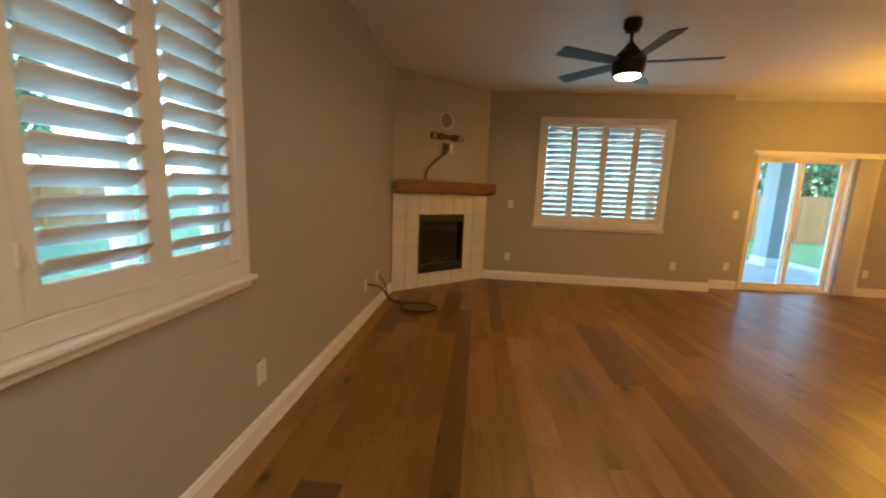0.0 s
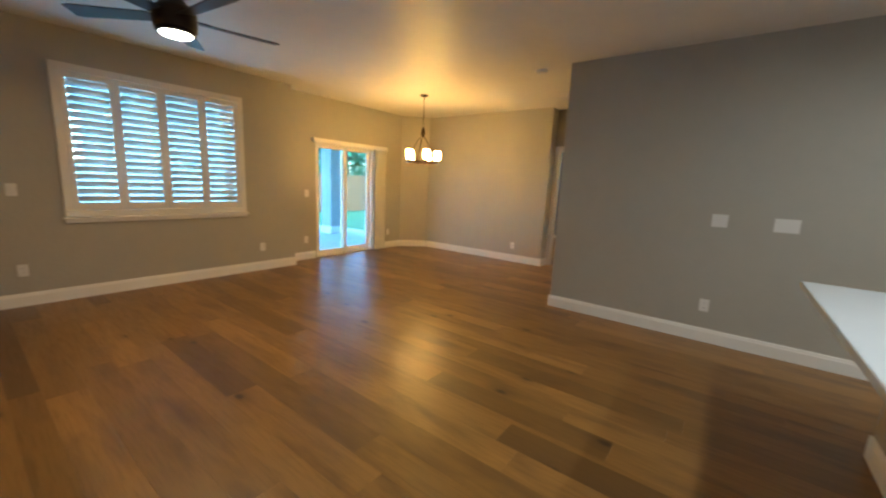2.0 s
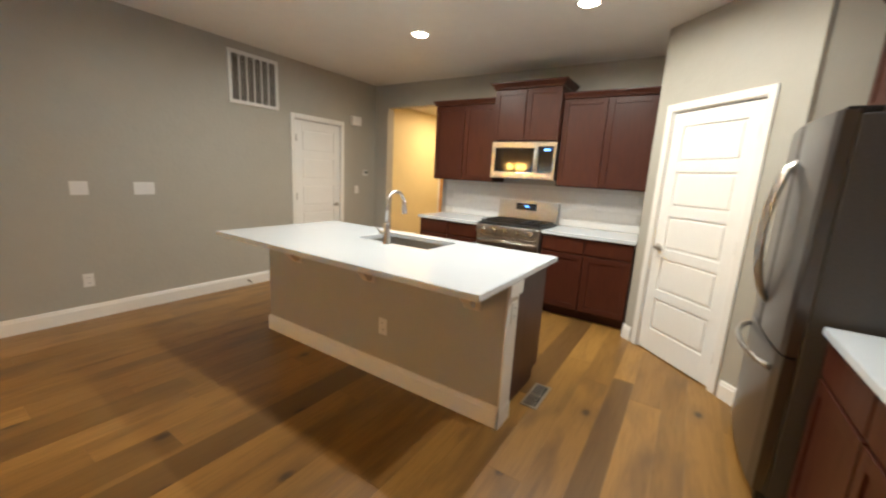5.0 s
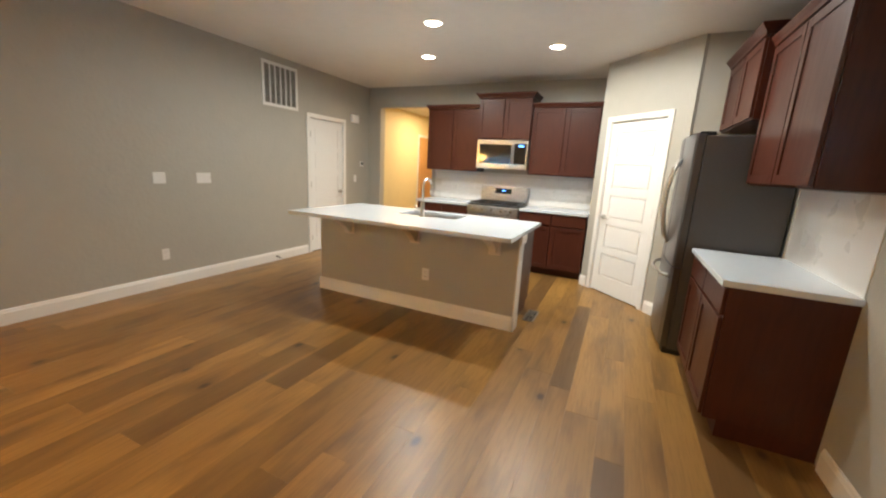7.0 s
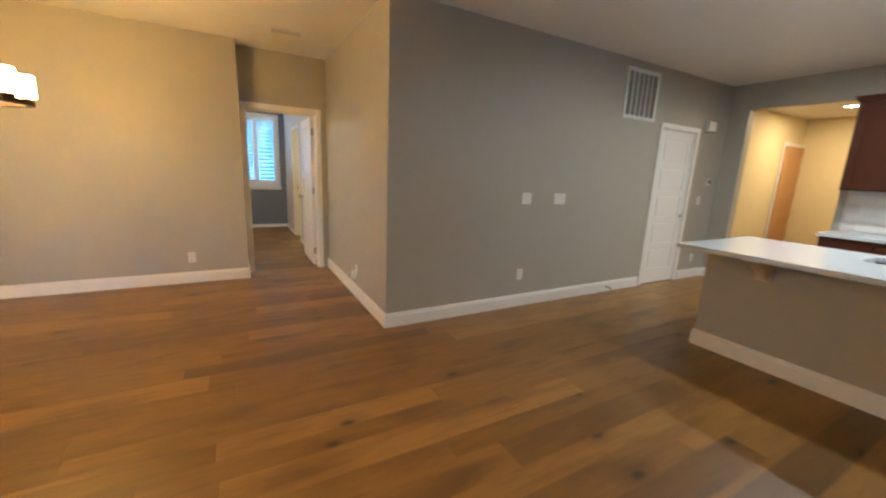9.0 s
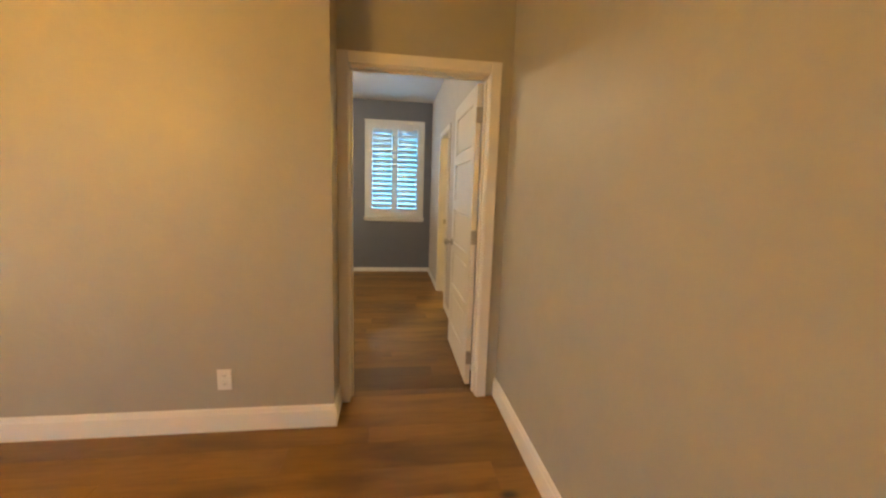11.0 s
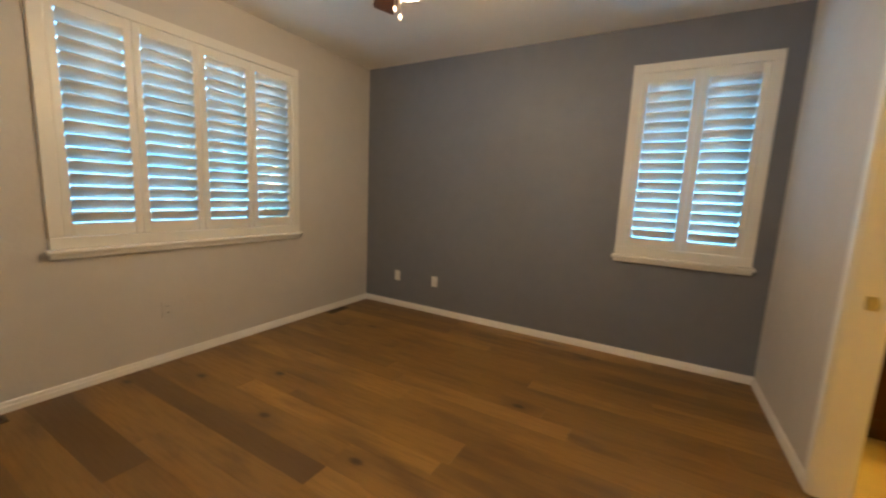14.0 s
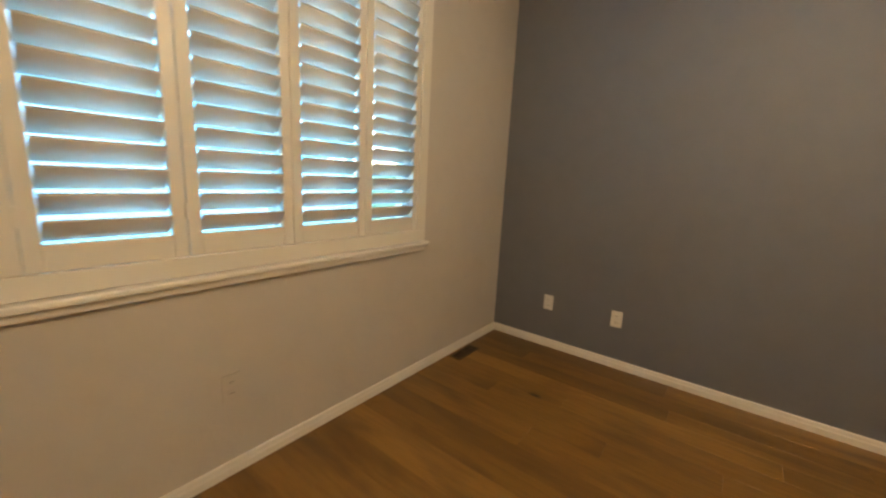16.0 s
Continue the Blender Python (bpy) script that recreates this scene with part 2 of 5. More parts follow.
BULBGLOW = glow("lit_bathroom_glass", (1.0, 0.62, 0.18), 3)
SCREEN = glow("blue_display", (0.15, 0.35, 1.0), 0.25)
KNOBGLOW = material("polished_knob", (0.7, 0.66, 0.6), 0.12, 1.0)
MIRROR = material("mirror", (0.9, 0.9, 0.9), 0.02, 1.0)
GRASS = material("lawn", (0.05, 0.105, 0.025), 0.9, grain=0.7, gscale=14, bump=0.6, bscale=50, stain=0.3, darker=(0.025, 0.05, 0.012))
CONCRETE = material("concrete", (0.36, 0.35, 0.33), 0.8, grain=0.3, gscale=9, bump=0.2, bscale=60, stain=0.08)
FENCE = material("cedar_fence", (0.24, 0.105, 0.03), 0.75, grain=0.6, gscale=6, stretch=(8, 8, 0.7), bump=0.2, bscale=20, stain=0.1, random_value=0.15)
SIDING = material("pale_siding", (0.36, 0.38, 0.37), 0.7, grain=0.1, gscale=6, stain=0.05)
ROOFM = material("grey_shingle", (0.12, 0.115, 0.11), 0.9, grain=0.6, gscale=14, bump=0.5, bscale=30)
BARK = material("bark", (0.1, 0.07, 0.045), 0.9, grain=0.6, gscale=12, bump=0.6, bscale=20)
LEAF = material("leaves", (0.05, 0.11, 0.03), 0.6, grain=0.4, gscale=3, stain=0.3)


# ---- mesh helpers ----
def bx(bm, x0, x1, y0, y1, z0, z1, bevel=0.0, m=None):
    r = bmesh.ops.create_cube(bm, size=1)
    vs = r["verts"]
    for v in vs:
        v.co = ((x0 + x1) / 2 + v.co.x * (x1 - x0), (y0 + y1) / 2 + v.co.y * (y1 - y0), (z0 + z1) / 2 + v.co.z * (z1 - z0))
    if m:
        bmesh.ops.transform(bm, matrix=m, verts=vs)
    if bevel:
        es = list({e for v in vs for e in v.link_edges})
        bmesh.ops.bevel(bm, geom=es, offset=bevel, segments=2, profile=0.5, affect="EDGES")
    return bm


def box(*a, **k):
    return bx(bmesh.new(), *a, **k)


def lathe(bm, profile, seg=24, m=None):
    rings = []
    for r, z in profile:
        rings.append([bm.verts.new((r * math.cos(2 * math.pi * i / seg), r * math.sin(2 * math.pi * i / seg), z)) for i in range(seg)])
    for a, b in zip(rings, rings[1:]):
        for i in range(seg):
            f = bm.faces.new((a[i], a[(i + 1) % seg], b[(i + 1) % seg], b[i]))
            f.smooth = True
    bm.faces.new(list(reversed(rings[0])))
    bm.faces.new(rings[-1])
    if m:
        bmesh.ops.transform(bm, matrix=m, verts=[v for r in rings for v in r])
    return bm


def cyl(bm, r, p0, p1, seg=16):
    p0, p1 = Vector(p0), Vector(p1)
    d = p1 - p0
    m = Matrix.Translation(p0) @ d.to_track_quat("Z", "Y").to_matrix().to_4x4()
    return lathe(bm, [(r, 0), (r, d.length)], seg, m)


def tube(bm, pts, r, seg=10):
    pts = [Vector(p) for p in pts]
    rings = []
    for i, p in enumerate(pts):
        d = (pts[min(i + 1, len(pts) - 1)] - pts[max(i - 1, 0)]).normalized()
        q = d.to_track_quat("Z", "Y")
        rr = r[i] if isinstance(r, (list, tuple)) else r
        rings.append([bm.verts.new(p + q @ Vector((rr * math.cos(2 * math.pi * k / seg), rr * math.sin(2 * math.pi * k / seg), 0))) for k in range(seg)])
    for a, b in zip(rings, rings[1:]):
        best = min(range(seg), key=lambda s: sum((a[k].co - b[(k + s) % seg].co).length for k in range(seg)))
        for k in range(seg):
            f = bm.faces.new((a[k], a[(k + 1) % seg], b[(k + 1 + best) % seg], b[(k + best) % seg]))
            f.smooth = True
    bm.faces.new(list(reversed(rings[0])))
    bm.faces.new(rings[-1])
    bmesh.ops.recalc_face_normals(bm, faces=bm.faces)
    return bm


def arc(fn, n):
    return [fn(i / n) for i in range(n + 1)]


def mesh_of(bm, name, mat):
    me = bpy.data.meshes.new(name)
    bm.to_mesh(me)
    bm.free()
    me.materials.append(mat)
    return me


def part(name, bm, mat, parent=None, label="", m=None):
    ob = new(name, bm if isinstance(bm, bpy.types.Mesh) else mesh_of(bm, name, mat))
    ob.parent = parent
    if m:
        ob.matrix_local = m
    if label:
        ob["label"] = label
    return ob


def thing(name, m, label, category, group="", kind=""):
    ob = new(name)
    ob.empty_display_size = 0.1
    ob.matrix_world = m
    return tagged(ob, label, category, group, kind)


def structure(name, bm, mat, label="", category=""):
    ob = new(name, mesh_of(bm, name, mat))
    return tagged(ob, label, category, kind="structure")


def pierced(s0, s1, t0, t1, z0, z1, holes):
    """One closed slab along x from s0 to s1, t0 to t1 thick, with rectangular openings."""
    bm = bmesh.new()
    xs = sorted({s0, s1, *[h[0] for h in holes], *[h[1] for h in holes]})
    zs = sorted({z0, z1, *[max(h[2], z0) for h in holes], *[min(h[3], z1) for h in holes]})
    grid = {(i, j, k): bm.verts.new((x, t, z)) for i, x in enumerate(xs) for j, t in enumerate((t0, t1)) for k, z in enumerate(zs)}

    def solid(i, k):
        if not (0 <= i < len(xs) - 1 and 0 <= k < len(zs) - 1):
            return False
        x, z = (xs[i] + xs[i + 1]) / 2, (zs[k] + zs[k + 1]) / 2
        return not any(h[0] < x < h[1] and h[2] < z < h[3] for h in holes)

    for i in range(len(xs) - 1):
        for k in range(len(zs) - 1):
            if not solid(i, k):
                continue
            c = [(i, k), (i + 1, k), (i + 1, k + 1), (i, k + 1)]
            for j in (0, 1):
                bm.faces.new([grid[p, j, q] for p, q in c])
            for n, (di, dk) in enumerate(((0, -1), (1, 0), (0, 1), (-1, 0))):
                if not solid(i + di, k + dk):
                    (p, q), (r, w) = c[n], c[(n + 1) % 4]
                    bm.faces.new((grid[p, 0, q], grid[r, 0, w], grid[r, 1, w], grid[p, 1, q]))
    bmesh.ops.delete(bm, geom=[v for v in bm.verts if not v.link_faces], context="VERTS")
    bmesh.ops.recalc_face_normals(bm, faces=bm.faces)
    return bm


def wall(name, mat, label, x0, x1, y0, y1, z0=0.0, z1=CEIL, holes=()):
    """An upright wall along its longer side; holes: (from, to, bottom, top) along it."""
    along_x = (x1 - x0) > (y1 - y0)
    if along_x:
        bm = pierced(x0, x1, y0, y1, z0, z1, holes)
    else:
        bm = pierced(y0, y1, x0, x1, z0, z1, holes)
        bmesh.ops.transform(bm, matrix=Matrix(((0, 1, 0, 0), (1, 0, 0, 0), (0, 0, 1, 0), (0, 0, 0, 1))), verts=bm.verts)
        bmesh.ops.recalc_face_normals(bm, faces=bm.faces)
    return structure(name, bm, mat, label, "wall")


def board(name, p0, p1, inward, h=0.13, t=0.016, mat=None):
    """A baseboard from p0 to p1 on the floor, standing out towards inward."""
    p0, p1 = Vector((*p0, 0)), Vector((*p1, 0))
    d = p1 - p0
    L = d.length
    u = d.normalized()
    n = Vector((*inward, 0)).normalized()
    m = Matrix((( u.x, n.x, 0, p0.x), (u.y, n.y, 0, p0.y), (0, 0, 1, 0), (0, 0, 0, 1)))
    bm = bmesh.new()
    prof = [(0, 0), (t, 0), (t, h - 0.03), (t * 0.75, h - 0.022), (t * 0.6, h - 0.006), (t * 0.3, h), (0, h)]
    ends = [[bm.verts.new(m @ Vector((s, y, z))) for y, z in prof] for s in (0, L)]
    k = len(prof)
    for i in range(k):
        bm.faces.new((ends[0][i], ends[0][(i + 1) % k], ends[1][(i + 1) % k], ends[1][i]))
    bm.faces.new(ends[0])
    bm.faces.new(list(reversed(ends[1])))
    bmesh.ops.recalc_face_normals(bm, faces=bm.faces)
    return structure(name, bm, mat or TRIM, "white painted baseboard along the wall foot", "baseboard")


def axes(origin, u, n):
    """A frame whose x runs along u, y into n, z up."""
    u, n = Vector((*u, 0)).normalized(), Vector((*n, 0)).normalized()
    return Matrix(((u.x, n.x, 0, origin[0]), (u.y, n.y, 0, origin[1]), (0, 0, 1, origin[2] if len(origin) > 2 else 0), (0, 0, 0, 1)))


# ---- shell ----
W0 = -1.08          # west wall
YN, YD = 5.89, 6.15  # north walls of the living and dining ends
XE = 6.42           # dining east wall
XG, YH = 4.34, 2.06  # grey wall, hall wall
XD = 6.66           # bedroom door wall, hall face
YS = -3.02          # kitchen south wall
BX0, BX1, BY0, BY1 = 6.78, 10.60, 2.135, 5.977
LW = (0.93, 1.80, 0.93, 2.36)   # left window along y
GW = (0.83, 2.58, 0.90, 2.35)   # north window along x
SLD = (3.92, 5.24, 0.0, 2.0)    # patio door along x
NW = (7.84, 9.54, 0.94, 2.38)
EW = (2.29, 3.16, 0.93, 2.39)
wall("wall_west", GREIGE, "greige painted wall with shuttered window", W0 - 0.16, W0, -3.2, 6.3, holes=[LW])
wall("wall_north", GREIGE, "greige painted wall with four-panel shuttered window", W0, 3.35, YN, YN + 0.2, holes=[GW])
wall("wall_north_dining", GREIGE, "greige painted wall with sliding patio door", 3.35, 6.7, YD, YD + 0.2, holes=[SLD])
wall("wall_dining_east", GREIGE, "greige painted dining wall", XE, XE + 0.14, 3.075, YD)
wall("wall_hall_return", GREIGE, "short greige return wall beside the bedroom door", XE + 0.14, XD, 3.075, 3.19)
wall("wall_bedroom_door_hall", GREIGE, "greige wall above the bedroom doorway", XD, XD + 0.06, YH, 3.19, holes=[(2.18, 3.026, 0, 2.06)])
wall("wall_hall", GREIGE, "greige hall wall", XG + 0.14, XD, YH - 0.14, YH)
wall("wall_grey", GREIGE, "long greige wall with white panel door and return-air grille", XG, XG + 0.14, -5.6, YH, holes=[(-2.32, -1.53, 0, 2.05)])
wall("wall_kitchen_south", GREIGE, "greige kitchen wall with open passage", 0.38, XG, YS - 0.14, YS, holes=[(3.02, 4.09, 0, 2.39)])
diag = box(0, 0.585, 0, 0.12, 0, CEIL)
bmesh.ops.transform(diag, matrix=axes((5.99, YD), (0.43, -0.41), (0.41, 0.43)), verts=diag.verts)
structure("wall_dining_corner", diag, GREIGE, "narrow angled greige corner wall", "wall")
# pantry: angled wall with a door opening
PA = Vector((0.37, -2.30))
PB = Vector((-0.47, -1.48))
PU = (PB - PA).normalized()
PL = (PB - PA).length
PM = axes((PA.x, PA.y, 0), PU, (-0.7, -0.72))
D0, D1 = 0.165, 0.945
bm = pierced(0, PL, 0, 0.11, 0, CEIL, [(D0, D1, 0, 2.05)])
bmesh.ops.transform(bm, matrix=PM, verts=bm.verts)
bmesh.ops.recalc_face_normals(bm, faces=bm.faces)
structure("wall_pantry", bm, GREIGE, "angled greige pantry wall with white panel door", "wall")
wall("wall_pantry_side", GREIGE, "greige stub wall beside the counter", 0.255, 0.37, YS - 0.14, -2.33)
wall("wall_fridge_alcove", GREIGE, "greige wall beside the refrigerator", W0, -0.50, -1.61, -1.50)
# bedroom
wall("wall_bedroom_west", LIGHTGREY, "light grey bedroom wall with doorway", BX0 - 0.06, BX0, BY0 - 0.1, BY1, holes=[(2.19, 3.016, 0, 2.05)])
wall("wall_bedroom_north", LIGHTGREY, "light grey bedroom wall with wide shuttered window", BX0 - 0.06, BX1 + 0.16, BY1, BY1 + 0.18, holes=[NW])
wall("wall_bedroom_east", SLATE, "dark slate accent wall with shuttered window", BX1, BX1 + 0.16, BY0 - 2.2, BY1, holes=[EW])
BD = (8.60, 9.35)
wall("wall_bedroom_south", LIGHTGREY, "light grey bedroom wall with bathroom doorway", BX0, BX1, BY0 - 0.12, BY0, holes=[(BD[0], BD[1], 0, 2.04)])
# bathroom
wall("wall_bath_south", CREAM, "cream bathroom wall", 7.6, BX1, -0.2, -0.1)
wall("wall_bath_west", CREAM, "cream bathroom wall", 7.5, 7.6, -0.2, BY0 - 0.14)
wall("wall_bath_east", CREAM, "cream bathroom wall behind the mirror", BX1 - 0.03, BX1 - 0.004, -0.1, BY0 - 0.125)
wall("wall_bath_north", CREAM, "cream inner face of the bathroom doorway wall", 7.6, BX1 - 0.03, BY0 - 0.14, BY0 - 0.124, holes=[(BD[0], BD[1], 0, 2.04)])
# back hall beyond the kitchen passage
wall("wall_back_hall_south", CREAM, "cream hall wall with a door", 2.0, XG, -5.6, -5.5)
wall("wall_back_hall_west", CREAM, "cream hall wall", 1.9, 2.0, -5.6, YS - 0.14)
wall("wall_back_hall_east", CREAM, "cream hall wall", XG - 0.03, XG - 0.004, -5.5, YS - 0.145)
wall("wall_outer_south", GREIGE, "plain closing wall", W0 - 0.16, 0.38, -3.34, -3.2)
structure("ceiling", box(W0 - 0.2, XE + 0.35, -5.7, YD + 0.3, CEIL, CEIL + 0.12), CEILING, "off-white textured ceiling", "ceiling")
structure("ceiling_bedroom", box(XE + 0.35, BX1 + 0.3, -0.3, BY1 + 0.3, CEIL, CEIL + 0.12), CEILING, "off-white textured bedroom ceiling", "ceiling")
structure("ceiling_back_hall", box(2.0, XG - 0.03, -5.5, YS - 0.15, 2.52, CEIL - 0.004), CEILING, "lower hall ceiling", "ceiling")
structure("floor_bathroom", box(7.5, BX1, -0.2, BY0 - 0.06, -0.1, 0.002), BATHFLOOR, "tan vinyl bathroom floor", "floor")
structure("floor_slab", box(W0 - 0.2, BX1 + 0.2, -5.7, 6.36, -0.16, -0.014), VOID, "subfloor under the planks", "floor")
for i, (a, b, n) in enumerate([
        ((W0, 0.52), (W0, 4.83), (1, 0)), ((0.10, YN), (3.35, YN), (0, -1)), ((3.35, YN - 0.016), (3.35, YD), (1, 0)),
        ((3.366, YD), (SLD[0] - 0.03, YD), (0, -1)), ((5.26, YD), (5.985, YD), (0, -1)), ((5.99, YD - 0.004), (6.41, 5.749), (-0.41, -0.43)),
        ((XE, 5.74), (XE, 3.075), (-1, 0)), ((XE - 0.016, 3.075), (XD, 3.075), (0, -1)), ((XD, YH), (XG, YH), (0, 1)),
        ((XG, YH + 0.016), (XG, -1.47), (-1, 0)), ((XG, -2.39), (XG, YS), (-1, 0)), ((XG, YS), (4.09, YS), (0, 1)),
        ((0.37, -2.345), (0.37, -2.30), (1, 0)),
        (tuple(PA), tuple(PA + PU * (D0 - 0.065)), (0.7, 0.72)), (tuple(PA + PU * (D1 + 0.065)), tuple(PB), (0.7, 0.72)), ((-0.47, -1.50), (-0.47, -1.49), (0, 1)),
        ((XG - 0.03, -3.17), (XG - 0.03, -5.5), (-1, 0))]):
    board("baseboard", a, b, n)
for a, b, n in (((BX0, BY1), (BX1, BY1), (0, -1)), ((BX1, BY1), (BX1, BY0), (-1, 0)), ((BX1, BY0), (BD[1] + 0.06, BY0), (0, 1)), ((BD[0] - 0.06, BY0), (BX0, BY0), (0, 1)), ((BX0, 3.02), (BX0, BY1), (1, 0))):
    board("baseboard", a, b, n, h=0.064, t=0.014)


# ---- windows with shutters ----
def louver_mesh(w):
    bm = bmesh.new()
    n = 10
    ends = []
    for s in (-w / 2, w / 2):
        ends.append([bm.verts.new((s, 0.0445 * math.cos(2 * math.pi * i / n), 0.0055 * math.sin(2 * math.pi * i / n))) for i in range(n)])
    for i in range(n):
        f = bm.faces.new((ends[0][i], ends[0][(i + 1) % n], ends[1][(i + 1) % n], ends[1][i]))
        f.smooth = True
    bm.faces.new(ends[0])
    bm.faces.new(list(reversed(ends[1])))
    bmesh.ops.recalc_face_normals(bm, faces=bm.faces)
    return mesh_of(bm, "louver", SHUT)


def shutter_window(name, centre, n, w, h, panels, depth, label, tilt=38):
    """Opening w by h; centre: middle of its lower edge on the room face; n: into the room."""
    root = thing(name, axes(centre, (n[1], -n[0]), n), label, "window", kind="structure")
    fr = bmesh.new()
    o, i = 0.035, 0.036
    for a, b, lo, hi in ((-w / 2 - o, w / 2 + o, h - i, h + o), (-w / 2 - o, w / 2 + o, -o, i), (-w / 2 - o, -w / 2 + i, i, h - i), (w / 2 - i, w / 2 + o, i, h - i)):
        bx(fr, a, b, 0.0, 0.026, lo, hi, bevel=0.004)
    part("window_frame", fr, SHUT, root)
    sl = bmesh.new()
    bx(sl, -w / 2 - o - 0.02, w / 2 + o + 0.02, 0.0, 0.055, -o - 0.028, -o - 0.002, bevel=0.008)
    bx(sl, -w / 2 - o - 0.005, w / 2 + o + 0.005, 0.0, 0.03, -o - 0.06, -o - 0.028, bevel=0.006)
    part("window_sill", sl, TRIM, root)
    iw, ih = w - 2 * i, h - 2 * i
    pw = iw / panels
    rail_b, rail_t, st = 0.08, 0.065, 0.045
    lw = pw - 2 * st - 0.004
    lm = louver_mesh(lw)
    span = ih - rail_b - rail_t
    cnt = int(round(span / 0.0765))
    for k in range(panels):
        c = -iw / 2 + pw * (k + 0.5)
        pm = bmesh.new()
        g = 0.0015
        bx(pm, c - pw / 2 + g, c - pw / 2 + st, -0.012, 0.018, i + g, h - i - g, bevel=0.003)
        bx(pm, c + pw / 2 - st, c + pw / 2 - g, -0.012, 0.018, i + g, h - i - g, bevel=0.003)
        bx(pm, c - pw / 2 + st, c + pw / 2 - st, -0.01, 0.016, i + g, i + rail_b, bevel=0.003)
        bx(pm, c - pw / 2 + st, c + pw / 2 - st, -0.01, 0.016, h - i - rail_t, h - i - g, bevel=0.003)
        panel = part("shutter_panel", pm, SHUT, root)
        for j in range(cnt):
            z = i + rail_b + span * (j + 0.5) / cnt
            part("louver", lm, SHUT, panel, m=pose(c, 0.003, z, tilt + random.uniform(-1.5, 1.5), 0, 0))
        hg = bmesh.new()
        side = -1 if k < panels / 2 else 1
        for zz in (0.2, h - 0.2):
            bx(hg, c + side * pw / 2 - 0.006, c + side * pw / 2 + 0.006, 0.016, 0.03, zz - 0.03, zz + 0.03, bevel=0.002)
        part("hinge", hg, SHUT, panel)
    out = bmesh.new()
    d = -depth
    for a, b, lo, hi in ((-w / 2, w / 2, h - 0.04, h), (-w / 2, w / 2, 0, 0.04), (-w / 2, -w / 2 + 0.04, 0.04, h - 0.04), (w / 2 - 0.04, w / 2, 0.04, h - 0.04), (-0.02, 0.02, 0.04, h - 0.04)):
        bx(out, a, b, d, d + 0.06, lo, hi)
    part("sash", out, TRIM, root)
    pane = part("pane", box(-w / 2 + 0.03, w / 2 - 0.03, d + 0.028, d + 0.032, 0.03, h - 0.03), GLASS, root)
    pane.visible_shadow = False
    return root


def mid(a):
    return (a[0] + a[1]) / 2


shutter_window("window_1", (W0, mid(LW), LW[2]), (1, 0), LW[1] - LW[0], LW[3] - LW[2], 2, 0.15, "white plantation shutters, louvers half open, over a side window")
shutter_window("window_2", (mid(GW), YN, GW[2]), (0, -1), GW[1] - GW[0], GW[3] - GW[2], 4, 0.18, "white four-panel plantation shutters with half-open louvers", 46)
shutter_window("window_3", (mid(NW), BY1, NW[2]), (0, -1), NW[1] - NW[0], NW[3] - NW[2], 4, 0.17, "wide white bedroom plantation shutters with half-open louvers", 50)
shutter_window("window_4", (BX1, mid(EW), EW[2]), (-1, 0), EW[1] - EW[0], EW[3] - EW[2], 2, 0.15, "narrow white two-panel shutters on the slate wall", 50)


# ---- doors ----
def door_leaf(w, h, t=0.035):
    """A five-panel leaf: x from 0 to w, y from 0 to t, z from 0 to h."""
    bm = bmesh.new()
    s, r = 0.105, 0.075
    rb, rt = 0.2, 0.105
    ph = (h - rb - rt - 4 * r) / 5
    bx(bm, 0, s, 0, t, 0, h, bevel=0.0015)
    bx(bm, w - s, w, 0, t, 0, h, bevel=0.0015)
    zs = [rb + k * (ph + r) for k in range(5)]
    bx(bm, s, w - s, 0, t, 0, rb)
    for z in zs:
        top = h if z == zs[-1] else z + ph + r
        bx(bm, s, w - s, 0, t, z + ph, top)
        bx(bm, s, w - s, 0.011, t - 0.011, z, z + ph)
        bx(bm, s + 0.02, w - s - 0.02, 0.003, t - 0.003, z + 0.02, z + ph - 0.02, bevel=0.006)
    return bm


def lever(parent, x, z, y, out, way):
    g = bmesh.new()
    cyl(g, 0.03, (x, y, z), (x, y + out * 0.012, z), 20)
    cyl(g, 0.011, (x, y + out * 0.01, z), (x, y + out * 0.05, z), 12)
    tube(g, [(x, y + out * 0.047, z), (x + way * 0.04, y + out * 0.05, z + 0.003), (x + way * 0.1, y + out * 0.046, z - 0.004)], [0.011, 0.009, 0.007], 10)
    return part("lever_handle", g, NICKEL, parent, "satin nickel lever")


def hinge(parent, x, z, y, out):
    g = bmesh.new()
    cyl(g, 0.007, (x, y + out * 0.006, z - 0.045), (x, y + out * 0.006, z + 0.045), 10)
    bx(g, x - 0.014, x + 0.03, y, y + out * 0.003, z - 0.044, z + 0.044) if out > 0 else bx(g, x - 0.014, x + 0.03, y - 0.003, y, z - 0.044, z + 0.044)
    return part("hinge", g, NICKEL, parent, "grey steel hinge")


def casing(parent, w, h, y0, y1, cw=0.062):
    bm = bmesh.new()
    for a, b, lo, hi in ((-cw, -0.004, 0, h + cw), (w + 0.004, w + cw, 0, h + cw), (-0.004, w + 0.004, h + 0.004, h + cw)):
        bx(bm, a, b, y0, y1, lo, hi, bevel=0.005)
    return part("casing", bm, TRIM, parent)


def jamb(parent, w, h, y0, y1, t=0.018):
    bm = bmesh.new()
    for a, b, lo, hi in ((-t, 0, 0, h + t), (w, w + t, 0, h + t), (0, w, h, h + t)):
        bx(bm, a, b, y0, y1, lo, hi, bevel=0.002)
    return part("jamb", bm, TRIM, parent)


